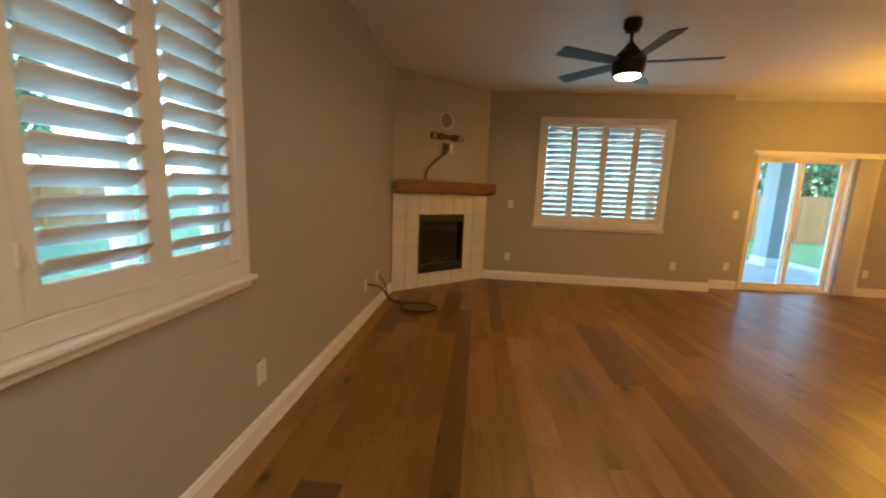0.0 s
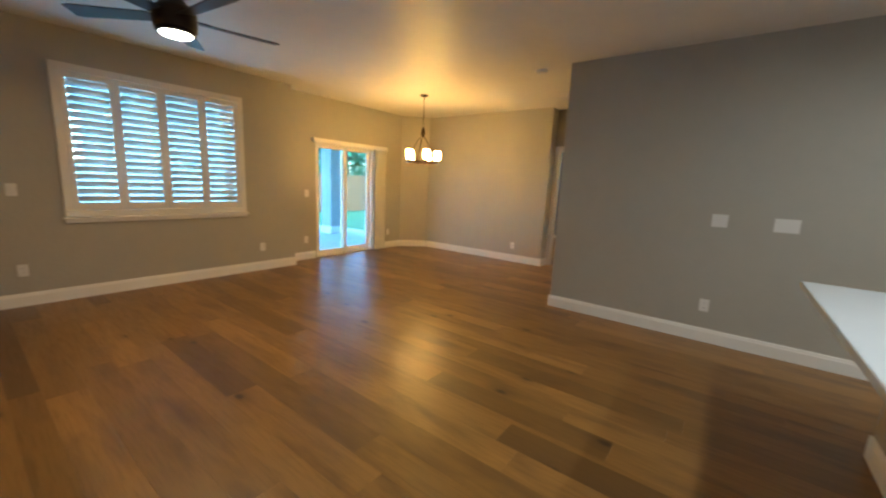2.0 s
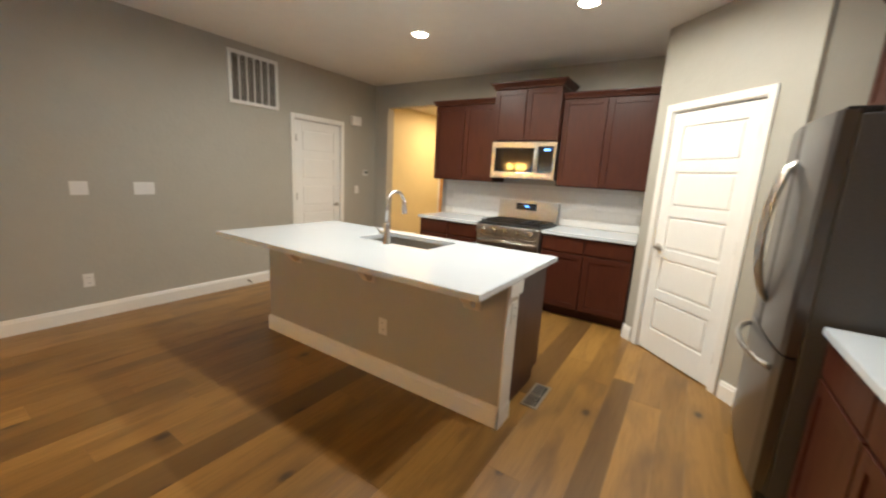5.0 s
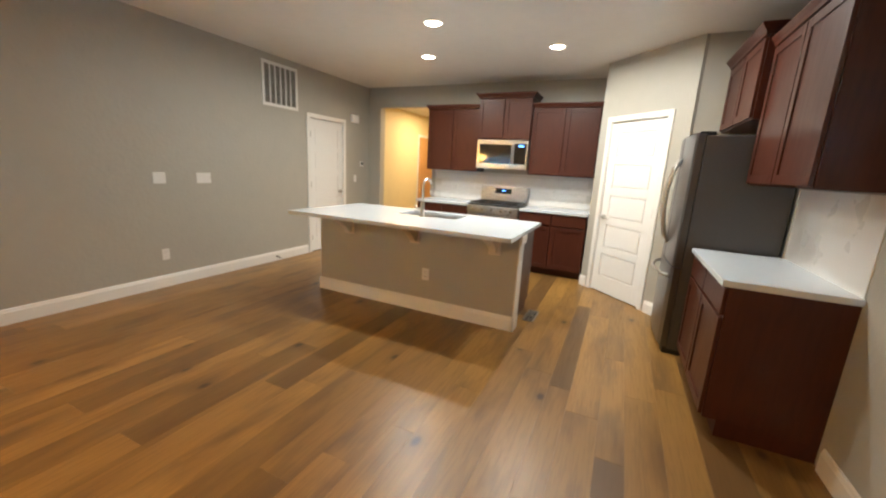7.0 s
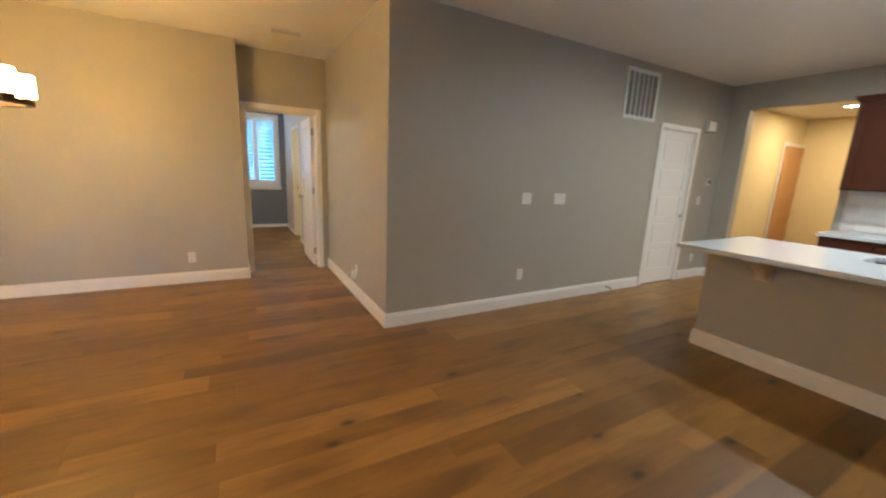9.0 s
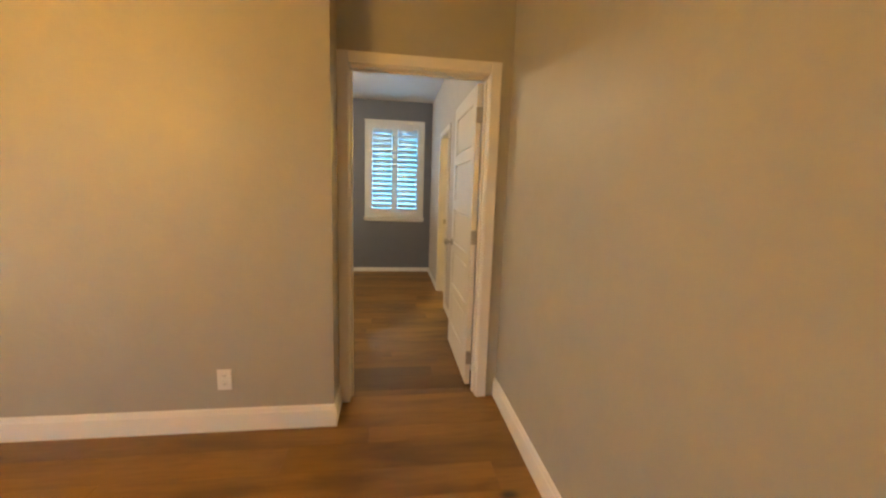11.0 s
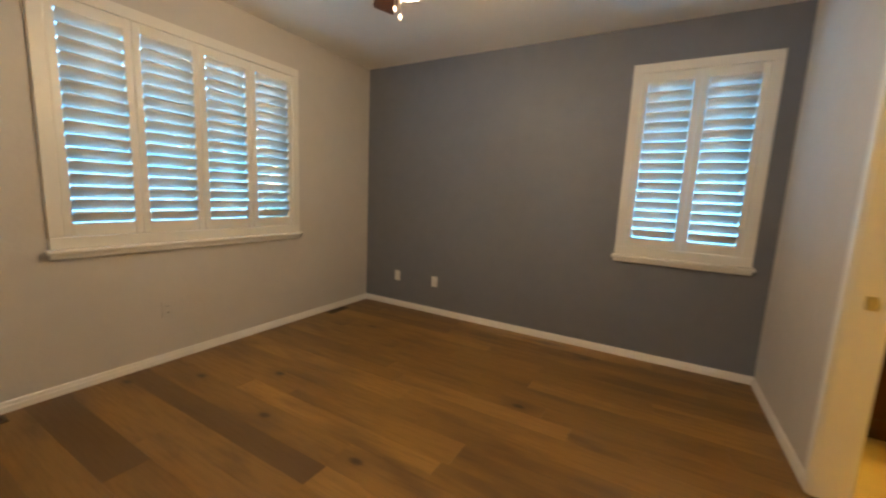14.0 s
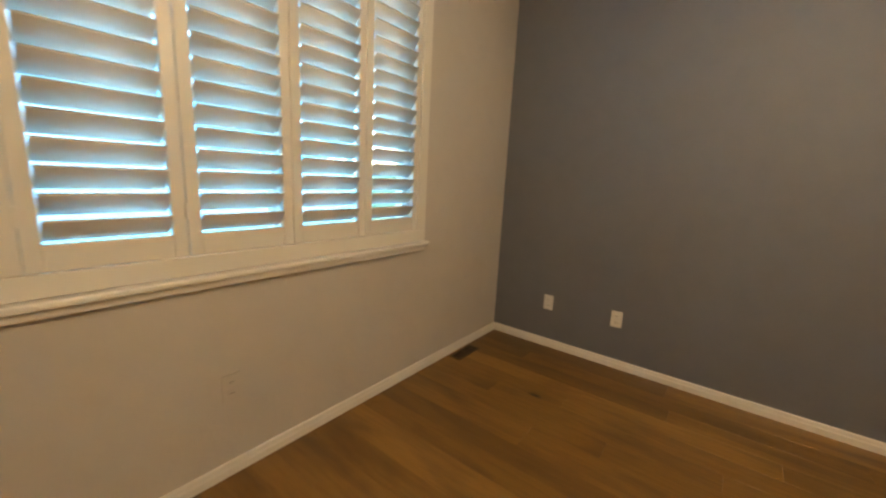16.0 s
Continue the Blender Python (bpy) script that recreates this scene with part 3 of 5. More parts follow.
# closed door in the grey wall; local x runs south, y out into the kitchen
kd = thing("door_1", axes((XG, -1.555, 0), (0, -1), (-1, 0)), "closed white five-panel door with lever handle in greige wall", "door", kind="structure")
casing(kd, 0.745, 2.035, 0.0, 0.016)
jamb(kd, 0.745, 2.03, -0.12, 0.0)
leaf = part("door_leaf", door_leaf(0.737, 2.015), DOORW, kd, m=pose(0.004, -0.048, 0.008))
lever(kd, 0.69, 0.93, -0.013, 1, -1)
for z in (0.22, 1.05, 1.8):
    hinge(kd, 0.004, z, -0.012, 1)
part("backing", box(0, 0.745, -0.11, -0.10, 0, 2.03), VOID, kd)
# pantry door
pd = thing("door_2", PM @ pose(D0 + 0.02, 0, 0), "closed white five-panel pantry door with nickel lever and hinges", "door", kind="structure")
PW = D1 - D0 - 0.04
casing(pd, PW, 2.035, -0.016, 0.0)
jamb(pd, PW, 2.03, 0.0, 0.11)
part("door_leaf", door_leaf(PW - 0.008, 2.01), DOORW, pd, m=pose(0.004, 0.012, 0.012))
lever(pd, 0.06, 0.93, 0.012, -1, 1)
for z in (0.24, 1.05, 1.82):
    hinge(pd, PW - 0.004, z, 0.012, -1)
part("backing", box(0, PW, 0.098, 0.105, 0, 2.03), VOID, pd)
# bedroom door, open; local x runs north along the hall face, y towards the hall
bd = thing("door_3", axes((XD, 2.198, 0), (0, 1), (-1, 0)), "open white five-panel bedroom door in a white cased doorway", "door", kind="structure")
casing(bd, 0.811, 2.035, 0.0, 0.016, 0.07)
jamb(bd, 0.811, 2.03, -0.12, 0.0)
g = bmesh.new()
for a, b, lo, hi in ((0.0, 0.012, 0, 2.02), (0.799, 0.811, 0, 2.02), (0.012, 0.799, 2.018, 2.03)):
    bx(g, a, b, -0.085, -0.055, lo, hi, bevel=0.002)
part("door_stop", g, TRIM, bd)
casing(bd, 0.811, 2.035, -0.136, -0.12, 0.06)
bleaf = part("door_leaf", door_leaf(0.81, 2.01), DOORW, bd, m=pose(0.008, -0.14, 0.012, 0, 0, DOOR_SWING))
g = bmesh.new()
for s, y in ((1, 0.035), (-1, 0.0)):
    lathe(g, [(0.032, 0), (0.03, 0.008), (0.013, 0.012), (0.012, 0.032), (0.024, 0.04), (0.029, 0.052), (0.026, 0.064), (0.012, 0.07)], 20, pose(0.757, y, 0.91, -90 * s, 0, 0))
part("door_knob", g, NICKEL, bleaf, "satin nickel round knob")
for z in (0.2, 1.04, 1.82):
    g = bmesh.new()
    bx(g, -0.019, 0.0, -0.003, 0.036, z - 0.045, z + 0.045, bevel=0.001)
    cyl(g, 0.007, (-0.004, -0.006, z - 0.045), (-0.004, -0.006, z + 0.045), 10)
    part("hinge", g, NICKEL, bleaf, "dark nickel butt hinge")
    g = bmesh.new()
    bx(g, 0.0, 0.003, -0.122, -0.087, z - 0.045, z + 0.045, bevel=0.001)
    part("hinge_plate", g, NICKEL, bd)
part("strike_plate", box(0.808, 0.813, -0.118, -0.088, 0.92, 0.985, bevel=0.001), NICKEL, bd)
# bathroom doorway trim
bt = thing("door_4", axes((BD[0], BY0, 0), (1, 0), (0, 1)), "open white cased bathroom doorway", "doorway", kind="structure")
BW = BD[1] - BD[0]
casing(bt, BW - 0.036, 2.02, 0.0, 0.016).matrix_local = pose(0.018, 0, 0)
jamb(bt, BW - 0.036, 2.02, -0.14, 0.0).matrix_local = pose(0.018, 0, 0)
part("strike_plate", box(BW - 0.022, BW - 0.016, -0.09, -0.05, 0.92, 0.98, bevel=0.001), NICKEL, bt)
# dark door at the back hall
hd = thing("door_5", axes((4.30, -4.85, 0), (0, -1), (-1, 0)), "tan stained hall door seen through the passage", "door", kind="structure")
HALLDOOR = material("tan_stained_door", (0.5, 0.27, 0.08), 0.4, grain=0.4, gscale=8, stretch=(8, 8, 1))
part("door_leaf", door_leaf(0.76, 2.03), HALLDOOR, hd, m=pose(0.0, 0.005, 0.008))
casing(hd, 0.76, 2.045, 0.0, 0.014)
lever(hd, 0.69, 0.95, 0.04, 1, -1)


# sliding patio door; local x runs east, y towards the outside
sd = thing("sliding_patio_door", axes((SLD[0], YD, 0), (1, 0), (0, 1)), "white framed sliding glass patio door, slightly open, with vertical blind", "door", kind="structure")
SW, SH = SLD[1] - SLD[0], SLD[3]
g = bmesh.new()
for a, b, lo, hi in ((0, 0.045, 0, SH), (SW - 0.045, SW, 0, SH), (0.045, SW - 0.045, SH - 0.05, SH), (0.045, SW - 0.045, 0, 0.035)):
    bx(g, a, b, 0.03, 0.16, lo, hi, bevel=0.003)
part("door_frame", g, TRIM, sd)
for nm, a, b, y in (("fixed_sash", 0.62, SW - 0.045, 0.11), ("sliding_sash", 0.05, 0.70, 0.065)):
    g = bmesh.new()
    for p, q, lo, hi in ((a, a + 0.055, 0.035, SH - 0.05), (b - 0.055, b, 0.035, SH - 0.05), (a + 0.055, b - 0.055, SH - 0.11, SH - 0.05), (a + 0.055, b - 0.055, 0.035, 0.11)):
        bx(g, p, q, y, y + 0.036, lo, hi, bevel=0.003)
    s = part(nm, g, TRIM, sd)
    p = part("pane", box(a + 0.05, b - 0.05, y + 0.015, y + 0.02, 0.1, SH - 0.1), GLASS, s)
    p.visible_shadow = False
g = bmesh.new()
bx(g, 0.58, 0.605, 0.035, 0.065, 0.9, 1.12, bevel=0.006)
part("pull_handle", g, TRIM, sd)
vb = thing("vertical_blind", axes((SLD[0], YD, 0), (1, 0), (0, 1)), "white vertical blind stacked open beside the patio door", "blind")
g = bmesh.new()
bx(g, -0.06, SW + 0.28, -0.075, -0.012, SH - 0.035, SH + 0.035, bevel=0.006)
bx(g, -0.085, -0.055, -0.08, -0.004, SH - 0.02, SH + 0.045, bevel=0.004)
part("headrail", g, TRIM, vb)
slat = mesh_of(box(-0.045, 0.045, -0.001, 0.001, 0.03, SH - 0.04), "slat", TRIM)
for k in range(15):
    part("slat", slat, TRIM, vb, m=pose(SW + 0.0 + 0.017 * k, -0.052, 0, 0, 0, 24 + random.uniform(-5, 5)))
g = bmesh.new()
tube(g, [(-0.03, -0.06, SH - 0.04), (-0.03, -0.055, 1.2), (-0.028, -0.06, 0.75)], 0.004, 6)
part("wand", g, PLASTIC, vb)

# ---- fireplace ----
FA, FB = Vector((W0, 4.80)), Vector((0.09, YN + 0.015))
FU = (FB - FA).normalized()
FL = (FB - FA).length
FM = axes((FA.x, FA.y, 0), FU, (-FU.y, FU.x))   # y points back into the corner
f0, f1, fz0, fz1 = 0.40, 1.16, 0.20, 0.98
bm = pierced(0, FL, 0, 0.1, 0, CEIL, [(f0, f1, fz0, fz1)])
bmesh.ops.transform(bm, matrix=FM, verts=bm.verts)
bmesh.ops.recalc_face_normals(bm, faces=bm.faces)
structure("wall_chimney", bm, GREIGE, "angled greige chimney wall above the fireplace", "wall")
fp = thing("fireplace", FM, "corner gas fireplace with pale patterned tile surround, unlit", "fireplace")
g = bmesh.new()
TT = 1.25
for s, e, lo, hi in ((0, f0, 0, TT), (f1, FL - 0.012, 0, TT), (f0, f1, 0, fz0), (f0, f1, fz1, TT)):
    bx(g, s, e, -0.012, 0, lo, hi)
part("tile_bed", g, GROUT, fp)
cols = [0.0, 0.2, 0.4, 0.59, 0.78, 0.97, 1.16, 1.34, FL - 0.012]
rows_ = [0.0, 0.2, 0.395, 0.59, 0.785, 0.98, 1.25]
for i in range(8):
    for j in range(6):
        if 2 <= i <= 5 and 1 <= j <= 4:
            continue
        a, b, lo, hi = cols[i], cols[i + 1], rows_[j], rows_[j + 1]
        w2, h2 = (b - a) / 2 - 0.003, (hi - lo) / 2 - 0.003
        part("tile", box(-w2, w2, -0.008, 0, -h2, h2, bevel=0.0015), TILE, fp, m=pose((a + b) / 2, -0.012, (lo + hi) / 2))
g = bmesh.new()
for a, b, lo, hi in ((f0, f0 + 0.03, fz0, fz1), (f1 - 0.03, f1, fz0, fz1), (f0 + 0.03, f1 - 0.03, fz1 - 0.10, fz1), (f0 + 0.03, f1 - 0.03, fz0, fz0 + 0.11)):
    bx(g, a, b, -0.035, 0.05, lo, hi, bevel=0.004)
for k in range(4):
    bx(g, f0 + 0.04, f1 - 0.04, -0.039, -0.034, fz1 - 0.025 - 0.018 * k, fz1 - 0.018 - 0.018 * k)
    bx(g, f0 + 0.04, f1 - 0.04, -0.039, -0.034, fz0 + 0.02 + 0.018 * k, fz0 + 0.027 + 0.018 * k)
part("firebox_frame", g, BLACK, fp, "black metal firebox surround")
part("glass_front", box(f0 + 0.03, f1 - 0.03, 0.02, 0.026, fz0 + 0.11, fz1 - 0.1), BLKGLASS, fp)
part("firebox", box(f0, f1, 0.05, 0.42, fz0, fz1), VOID, fp)
g = bmesh.new()
for k in range(3):
    tube(g, arc(lambda u: (0.52 + 0.1 * k + u * 0.26, 0.012, 0.34 + 0.03 * k + 0.02 * math.sin(9 * u)), 6), 0.007, 7)
part("log_set", g, BLACK, fp)
mt = thing("mantel_beam", FM, "rough-sawn brown oak mantel beam above the fireplace", "mantel")
g = box(-0.03, 1.64, -0.16, -0.0005, 1.272, 1.42)
bmesh.ops.subdivide_edges(g, edges=[e for e in g.edges if abs(e.verts[0].co.x - e.verts[1].co.x) > 1], cuts=36)
for v in g.verts:
    if v.co.y < -0.1:
        v.co += Vector((0, noise.noise(v.co * 9) * 0.008, noise.noise(v.co * 7 + Vector((5, 0, 0))) * 0.007))
bmesh.ops.bevel(g, geom=[e for e in g.edges if e.calc_face_angle(0) > 1], offset=0.006, segments=2, affect="EDGES")
for v in g.verts:
    # keep the ends clear of the side walls
    v.co.x = min(max(v.co.x, 0.075 - 0.9 * abs(v.co.y)), FL + 0.08)
part("beam", g, MANTEL, mt)
ws = thing("wall_speaker", FM @ pose(0.80, 0, 2.21), "round white flush wall speaker with grey grille", "speaker")
part("rim", lathe(bmesh.new(), [(0.112, 0), (0.112, 0.006), (0.1, 0.011), (0.094, 0.008), (0.094, 0.0)], 40, pose(0, 0, 0, 90)), PLASTIC, ws)
part("grille", lathe(bmesh.new(), [(0.093, 0.0), (0.093, 0.007), (0.06, 0.009), (0.02, 0.0095)], 40, pose(0, 0, 0, 90)), SPEAKER, ws)
tb = thing("tv_wall_bracket", FM @ pose(0.82, 0, 2.0), "black steel television wall plate above the fireplace", "bracket")
g = bmesh.new()
bx(g, -0.27, -0.07, -0.02, 0, -0.042, 0.042, bevel=0.003)
bx(g, 0.08, 0.27, -0.02, 0, -0.042, 0.042, bevel=0.003)
bx(g, -0.07, 0.08, -0.014, 0, -0.03, 0.03, bevel=0.003)
part("plate", g, BRONZE, tb)
for k in range(4):
    for a in (-0.25, 0.18):
        part("slot", box(a, a + 0.07, -0.0225, -0.0195, -0.03 + 0.017 * k, -0.022 + 0.017 * k), STEEL, tb)
ob_ = thing("cable_outlet", FM @ pose(0.85, 0, 1.865), "white outlet plate with a black plug and grey cable", "outlet")
part("plate", box(0.0, 0.075, -0.008, 0, -0.06, 0.06, bevel=0.003), PLASTIC, ob_)
part("plug", box(-0.085, -0.015, -0.045, 0, -0.05, 0.05, bevel=0.006), BLACK, ob_)
g = bmesh.new()
tube(g, [(-0.05, -0.03, -0.045), (-0.09, -0.035, -0.09), (-0.2, -0.03, -0.17), (-0.3, -0.025, -0.25), (-0.36, -0.03, -0.32), (-0.38, -0.045, -0.40), (-0.38, -0.06, -0.437)], 0.012, 8)
part("cable", g, GREYCABLE, ob_)
fc = thing("loose_cable", pose(0, 0, 0), "black cable coiled loosely on the floor by the fireplace", "cable")
g = bmesh.new()
tube(g, [(W0 + 0.02, 3.75, 0.36), (W0 + 0.06, 3.95, 0.3), (W0 + 0.05, 4.2, 0.2), (W0 + 0.09, 4.35, 0.05), (W0 + 0.25, 4.3, 0.012)]
     + arc(lambda u: (-0.62 + 0.2 * math.cos(9 * u + 3), 4.2 + (0.13 + 0.05 * u) * math.sin(9 * u + 3), 0.011 + 0.012 * u), 40), 0.008, 7)
part("cord", g, CABLE, fc)
fc2 = thing("plug_cable", pose(0, 0, 0), "thin black cord hanging from a wall outlet", "cable")
g = bmesh.new()
tube(g, [(W0 + 0.02, 4.15, 0.36), (W0 + 0.05, 4.25, 0.28), (W0 + 0.06, 4.35, 0.12), (W0 + 0.1, 4.4, 0.01), (W0 + 0.3, 4.42, 0.01)], 0.006, 7)
part("cord", g, CABLE, fc2)


# ---- wall plates ----
def plate(name, centre, n, w=0.075, h=0.118, style="outlet", mat=None, label="white wall outlet plate", category="outlet"):
    root = thing(name, axes(centre, (n[1], -n[0]), n), label, category)
    mat = mat or PLASTIC
    part("plate", box(-w / 2, w / 2, 0, 0.006, -h / 2, h / 2, bevel=0.0025), mat, root)
    if style == "outlet":
        for z in (-0.024, 0.024):
            s = part("socket", box(-0.017, 0.017, 0.005, 0.008, z - 0.015, z + 0.015, bevel=0.002), mat, root)
            # thin near-black bars paint the shade inside the socket slots
            g = bmesh.new()
            for x in (-0.006, 0.006):
                bx(g, x - 0.0012, x + 0.0012, 0.0075, 0.0084, z - 0.004, z + 0.006)
            part("slots", g, VOID, s)
    elif style == "switch":
        k = max(1, round(w / 0.05))
        for i in range(k):
            x = (i - (k - 1) / 2) * 0.046
            part("rocker", box(x - 0.016, x + 0.016, 0.005, 0.009, -0.033, 0.033, bevel=0.002), mat, root)
    return root


LO = "white wall outlet plate above the baseboard"
SWL = "white rocker switch plate"
plate("wall_outlet", (W0, 1.93, 0.355), (1, 0), label=LO)
plate("wall_outlet", (W0, 3.72, 0.36), (1, 0), label="white outlet with black cord plugged in")
plate("wall_outlet", (W0, 4.13, 0.36), (1, 0), label="white outlet with thin cord plugged in")
plate("light_switch", (0.45, YN, 1.14), (0, -1), style="switch", label=SWL, category="switch")
plate("wall_outlet", (0.45, YN, 0.357), (0, -1), label=LO)
plate("wall_outlet", (2.834, YN, 0.345), (0, -1), label=LO)
plate("light_switch", (3.74, YD, 1.12), (0, -1), style="switch", label=SWL, category="switch")
plate("wall_outlet", (3.72, YD, 0.34), (0, -1), label=LO)
plate("wall_outlet", (5.63, YD, 0.335), (0, -1), label=LO)
plate("wall_outlet", (XE, 3.65, 0.30), (-1, 0), label=LO)
plate("wall_outlet", (5.26, YH, 0.30), (0, 1), label=LO)
plate("wall_outlet", (XG, 0.562, 0.353), (-1, 0), label=LO)
plate("blank_plate", (XG, 0.55, 1.157), (-1, 0), 0.12, 0.115, "blank", label="square white cover plate on greige wall", category="wall plate")
plate("blank_plate", (XG, 0.09, 1.155), (-1, 0), 0.165, 0.115, "blank", label="wide white cover plate on greige wall", category="wall plate")
plate("light_switch", (XG, -2.62, 1.14), (-1, 0), style="switch", label=SWL, category="switch")
th = plate("thermostat", (XG, -2.80, 1.40), (-1, 0), 0.1, 0.085, "blank", label="small white thermostat with grey display", category="thermostat")
part("display", box(-0.03, 0.025, 0.005, 0.022, -0.02, 0.03, bevel=0.003), material("grey_display", (0.2, 0.22, 0.2), 0.2), th)
cm = thing("door_chime", axes((XG, -2.58, 2.14), (0, -1), (-1, 0)), "white plastic door chime box", "chime")
part("cover", box(-0.09, 0.09, 0, 0.05, -0.065, 0.065, bevel=0.012), PLASTIC, cm)
ds = thing("door_stop", axes((XG, -0.86, 0.06), (0, -1), (-1, 0)), "dark spring door stop on the baseboard", "door stop")
g = bmesh.new()
cyl(g, 0.012, (0, 0.014, 0), (0, 0.022, 0), 12)
tube(g, [(0, 0.02, 0), (0, 0.06, -0.004), (0, 0.095, -0.01)], 0.006, 8)
part("spring", g, BRONZE, ds)
plate("wall_outlet", (BX1, 5.50, 0.365), (-1, 0), label="white outlet plate on slate wall")
plate("wall_outlet", (BX1, 4.99, 0.364), (-1, 0), label="white outlet plate on slate wall")
plate("wall_outlet", (8.40, BY1, 0.40), (0, -1), mat=PAINTED, label="outlet plate painted over in wall grey")
plate("wall_outlet", (XG, -2.70, 0.30), (-1, 0), label=LO)
nl = thing("plug_in_freshener", axes((5.26, YH + 0.009, 0.255), (1, 0), (0, 1)), "small white plug-in freshener in the hall outlet", "air freshener")
part("housing", box(-0.022, 0.022, 0, 0.045, -0.045, 0.04, bevel=0.009), PLASTIC, nl)
part("refill", lathe(bmesh.new(), [(0.006, -0.075), (0.016, -0.07), (0.018, -0.05), (0.014, -0.04)], 16, pose(0, 0.024, 0)), GLASS, nl, "clear glass refill bottle")
cv = thing("ceiling_vent", pose(5.85, 2.61, CEIL), "white metal supply register in the hall ceiling", "vent")
g = bmesh.new()
for a, b, c, d in ((-0.09, 0.09, -0.165, -0.14), (-0.09, 0.09, 0.14, 0.165), (-0.09, -0.065, -0.14, 0.14), (0.065, 0.09, -0.14, 0.14)):
    bx(g, a, b, c, d, -0.012, 0.0, bevel=0.003)
part("frame", g, PLASTIC, cv)
blade_v = mesh_of(box(-0.0012, 0.0012, -0.14, 0.14, -0.006, 0.006), "slat", PLASTIC)
for k in range(8):
    part("slat", blade_v, PLASTIC, cv, m=pose(-0.056 + 0.016 * k, 0, -0.0075, 0, 35, 0))
# return-air grille
rg = thing("air_return_grille", axes((XG, -1.04, 2.357), (0, -1), (-1, 0)), "white metal return-air grille with vertical slats high on the wall", "vent")
g = bmesh.new()
for a, b, lo, hi in ((-0.295, 0.295, 0.235, 0.275), (-0.295, 0.295, -0.275, -0.235), (-0.295, -0.255, -0.235, 0.235), (0.255, 0.295, -0.235, 0.235)):
    bx(g, a, b, 0, 0.014, lo, hi, bevel=0.003)
part("frame", g, PLASTIC, rg)
part("backing", box(-0.255, 0.255, 0.0005, 0.0015, -0.235, 0.235), material("grille_shadow", (0.09, 0.085, 0.08), 0.8), rg)
bar = mesh_of(box(-0.008, 0.008, 0.001, 0.013, -0.235, 0.235, bevel=0.002), "slat", PLASTIC)
fin = mesh_of(box(-0.0012, 0.0012, 0.0015, 0.009, -0.235, 0.235), "fin", GROUT)
for k in range(5):
    part("slat", bar, PLASTIC, rg, m=pose(-0.17 + 0.085 * k, 0, 0))
for k in range(28):
    part("fin", fin, GROUT, rg, m=pose(-0.245 + 0.0182 * k, 0, 0))


# ---- ceiling lamps and fans ----
for cx, cy in CANS:
    c = thing("recessed_light", pose(cx, cy, CEIL), "round recessed ceiling light, lit, white trim", "ceiling light", "kitchen recessed lights")
    part("trim", lathe(bmesh.new(), [(0.095, 0), (0.094, -0.005), (0.078, -0.008), (0.072, -0.004), (0.072, 0)], 32), PLASTIC, c)
    part("lens", lathe(bmesh.new(), [(0.071, -0.001), (0.071, -0.004), (0.03, -0.006)], 32), LENS, c)
c = thing("recessed_light", pose(3.5, -4.4, 2.52), "round recessed hall light, lit", "ceiling light")
part("trim", lathe(bmesh.new(), [(0.095, 0), (0.094, -0.005), (0.078, -0.008), (0.072, -0.004), (0.072, 0)], 32), PLASTIC, c)
part("lens", lathe(bmesh.new(), [(0.071, -0.001), (0.071, -0.004), (0.03, -0.006)], 32), LENS, c)
sm = thing("smoke_detector", pose(4.43, 2.45, CEIL), "round white ceiling smoke detector", "smoke detector")
part("cover", lathe(bmesh.new(), [(0.07, 0), (0.07, -0.012), (0.062, -0.028), (0.045, -0.036), (0.015, -0.038)], 28), PLASTIC, sm)


def blade(length, w0, w1, mat_, droop=0.0):
    bm = bmesh.new()
    n = 14
    outline = []
    for i in range(n + 1):
        u = i / n
        x = 0.14 + u * (length - 0.14)
        w = (w0 + (w1 - w0) * u) * (1 - max(0, u - 0.9) ** 2 * 18)
        outline.append((x, w / 2))
    vs = []
    for x, hw in outline:
        vs.append([bm.verts.new((x, s * hw, z)) for s, z in ((-1, 0), (1, 0), (1, 0.008), (-1, 0.008))])
    for a, b in zip(vs, vs[1:]):
        for k in range(4):
            bm.faces.new((a[k], a[(k + 1) % 4], b[(k + 1) % 4], b[k]))
    bm.faces.new(list(reversed(vs[0])))
    bm.faces.new(vs[-1])
    bmesh.ops.recalc_face_normals(bm, faces=bm.faces)
    return mesh_of(bm, "blade", mat_)


fan = thing("ceiling_fan", pose(1.14, 3.62, CEIL), "dark bronze five-blade ceiling fan with lit round light", "ceiling fan")
part("canopy", lathe(bmesh.new(), [(0.07, 0), (0.07, -0.05), (0.055, -0.085), (0.02, -0.1)], 28), BRONZE, fan)
part("downrod", cyl(bmesh.new(), 0.014, (0, 0, -0.09), (0, 0, -0.2)), BRONZE, fan)
part("motor", lathe(bmesh.new(), [(0.025, -0.17), (0.045, -0.2), (0.1, -0.26), (0.128, -0.29), (0.13, -0.36), (0.125, -0.4), (0.12, -0.405)], 32), BRONZE, fan)
part("light_ring", lathe(bmesh.new(), [(0.118, -0.405), (0.118, -0.425), (0.104, -0.428)], 32), BRONZE, fan)
part("light_lens", lathe(bmesh.new(), [(0.1, -0.425), (0.09, -0.437), (0.05, -0.443), (0.01, -0.444)], 32), LENS, fan)
bl = blade(0.66, 0.1, 0.135, BLADE)
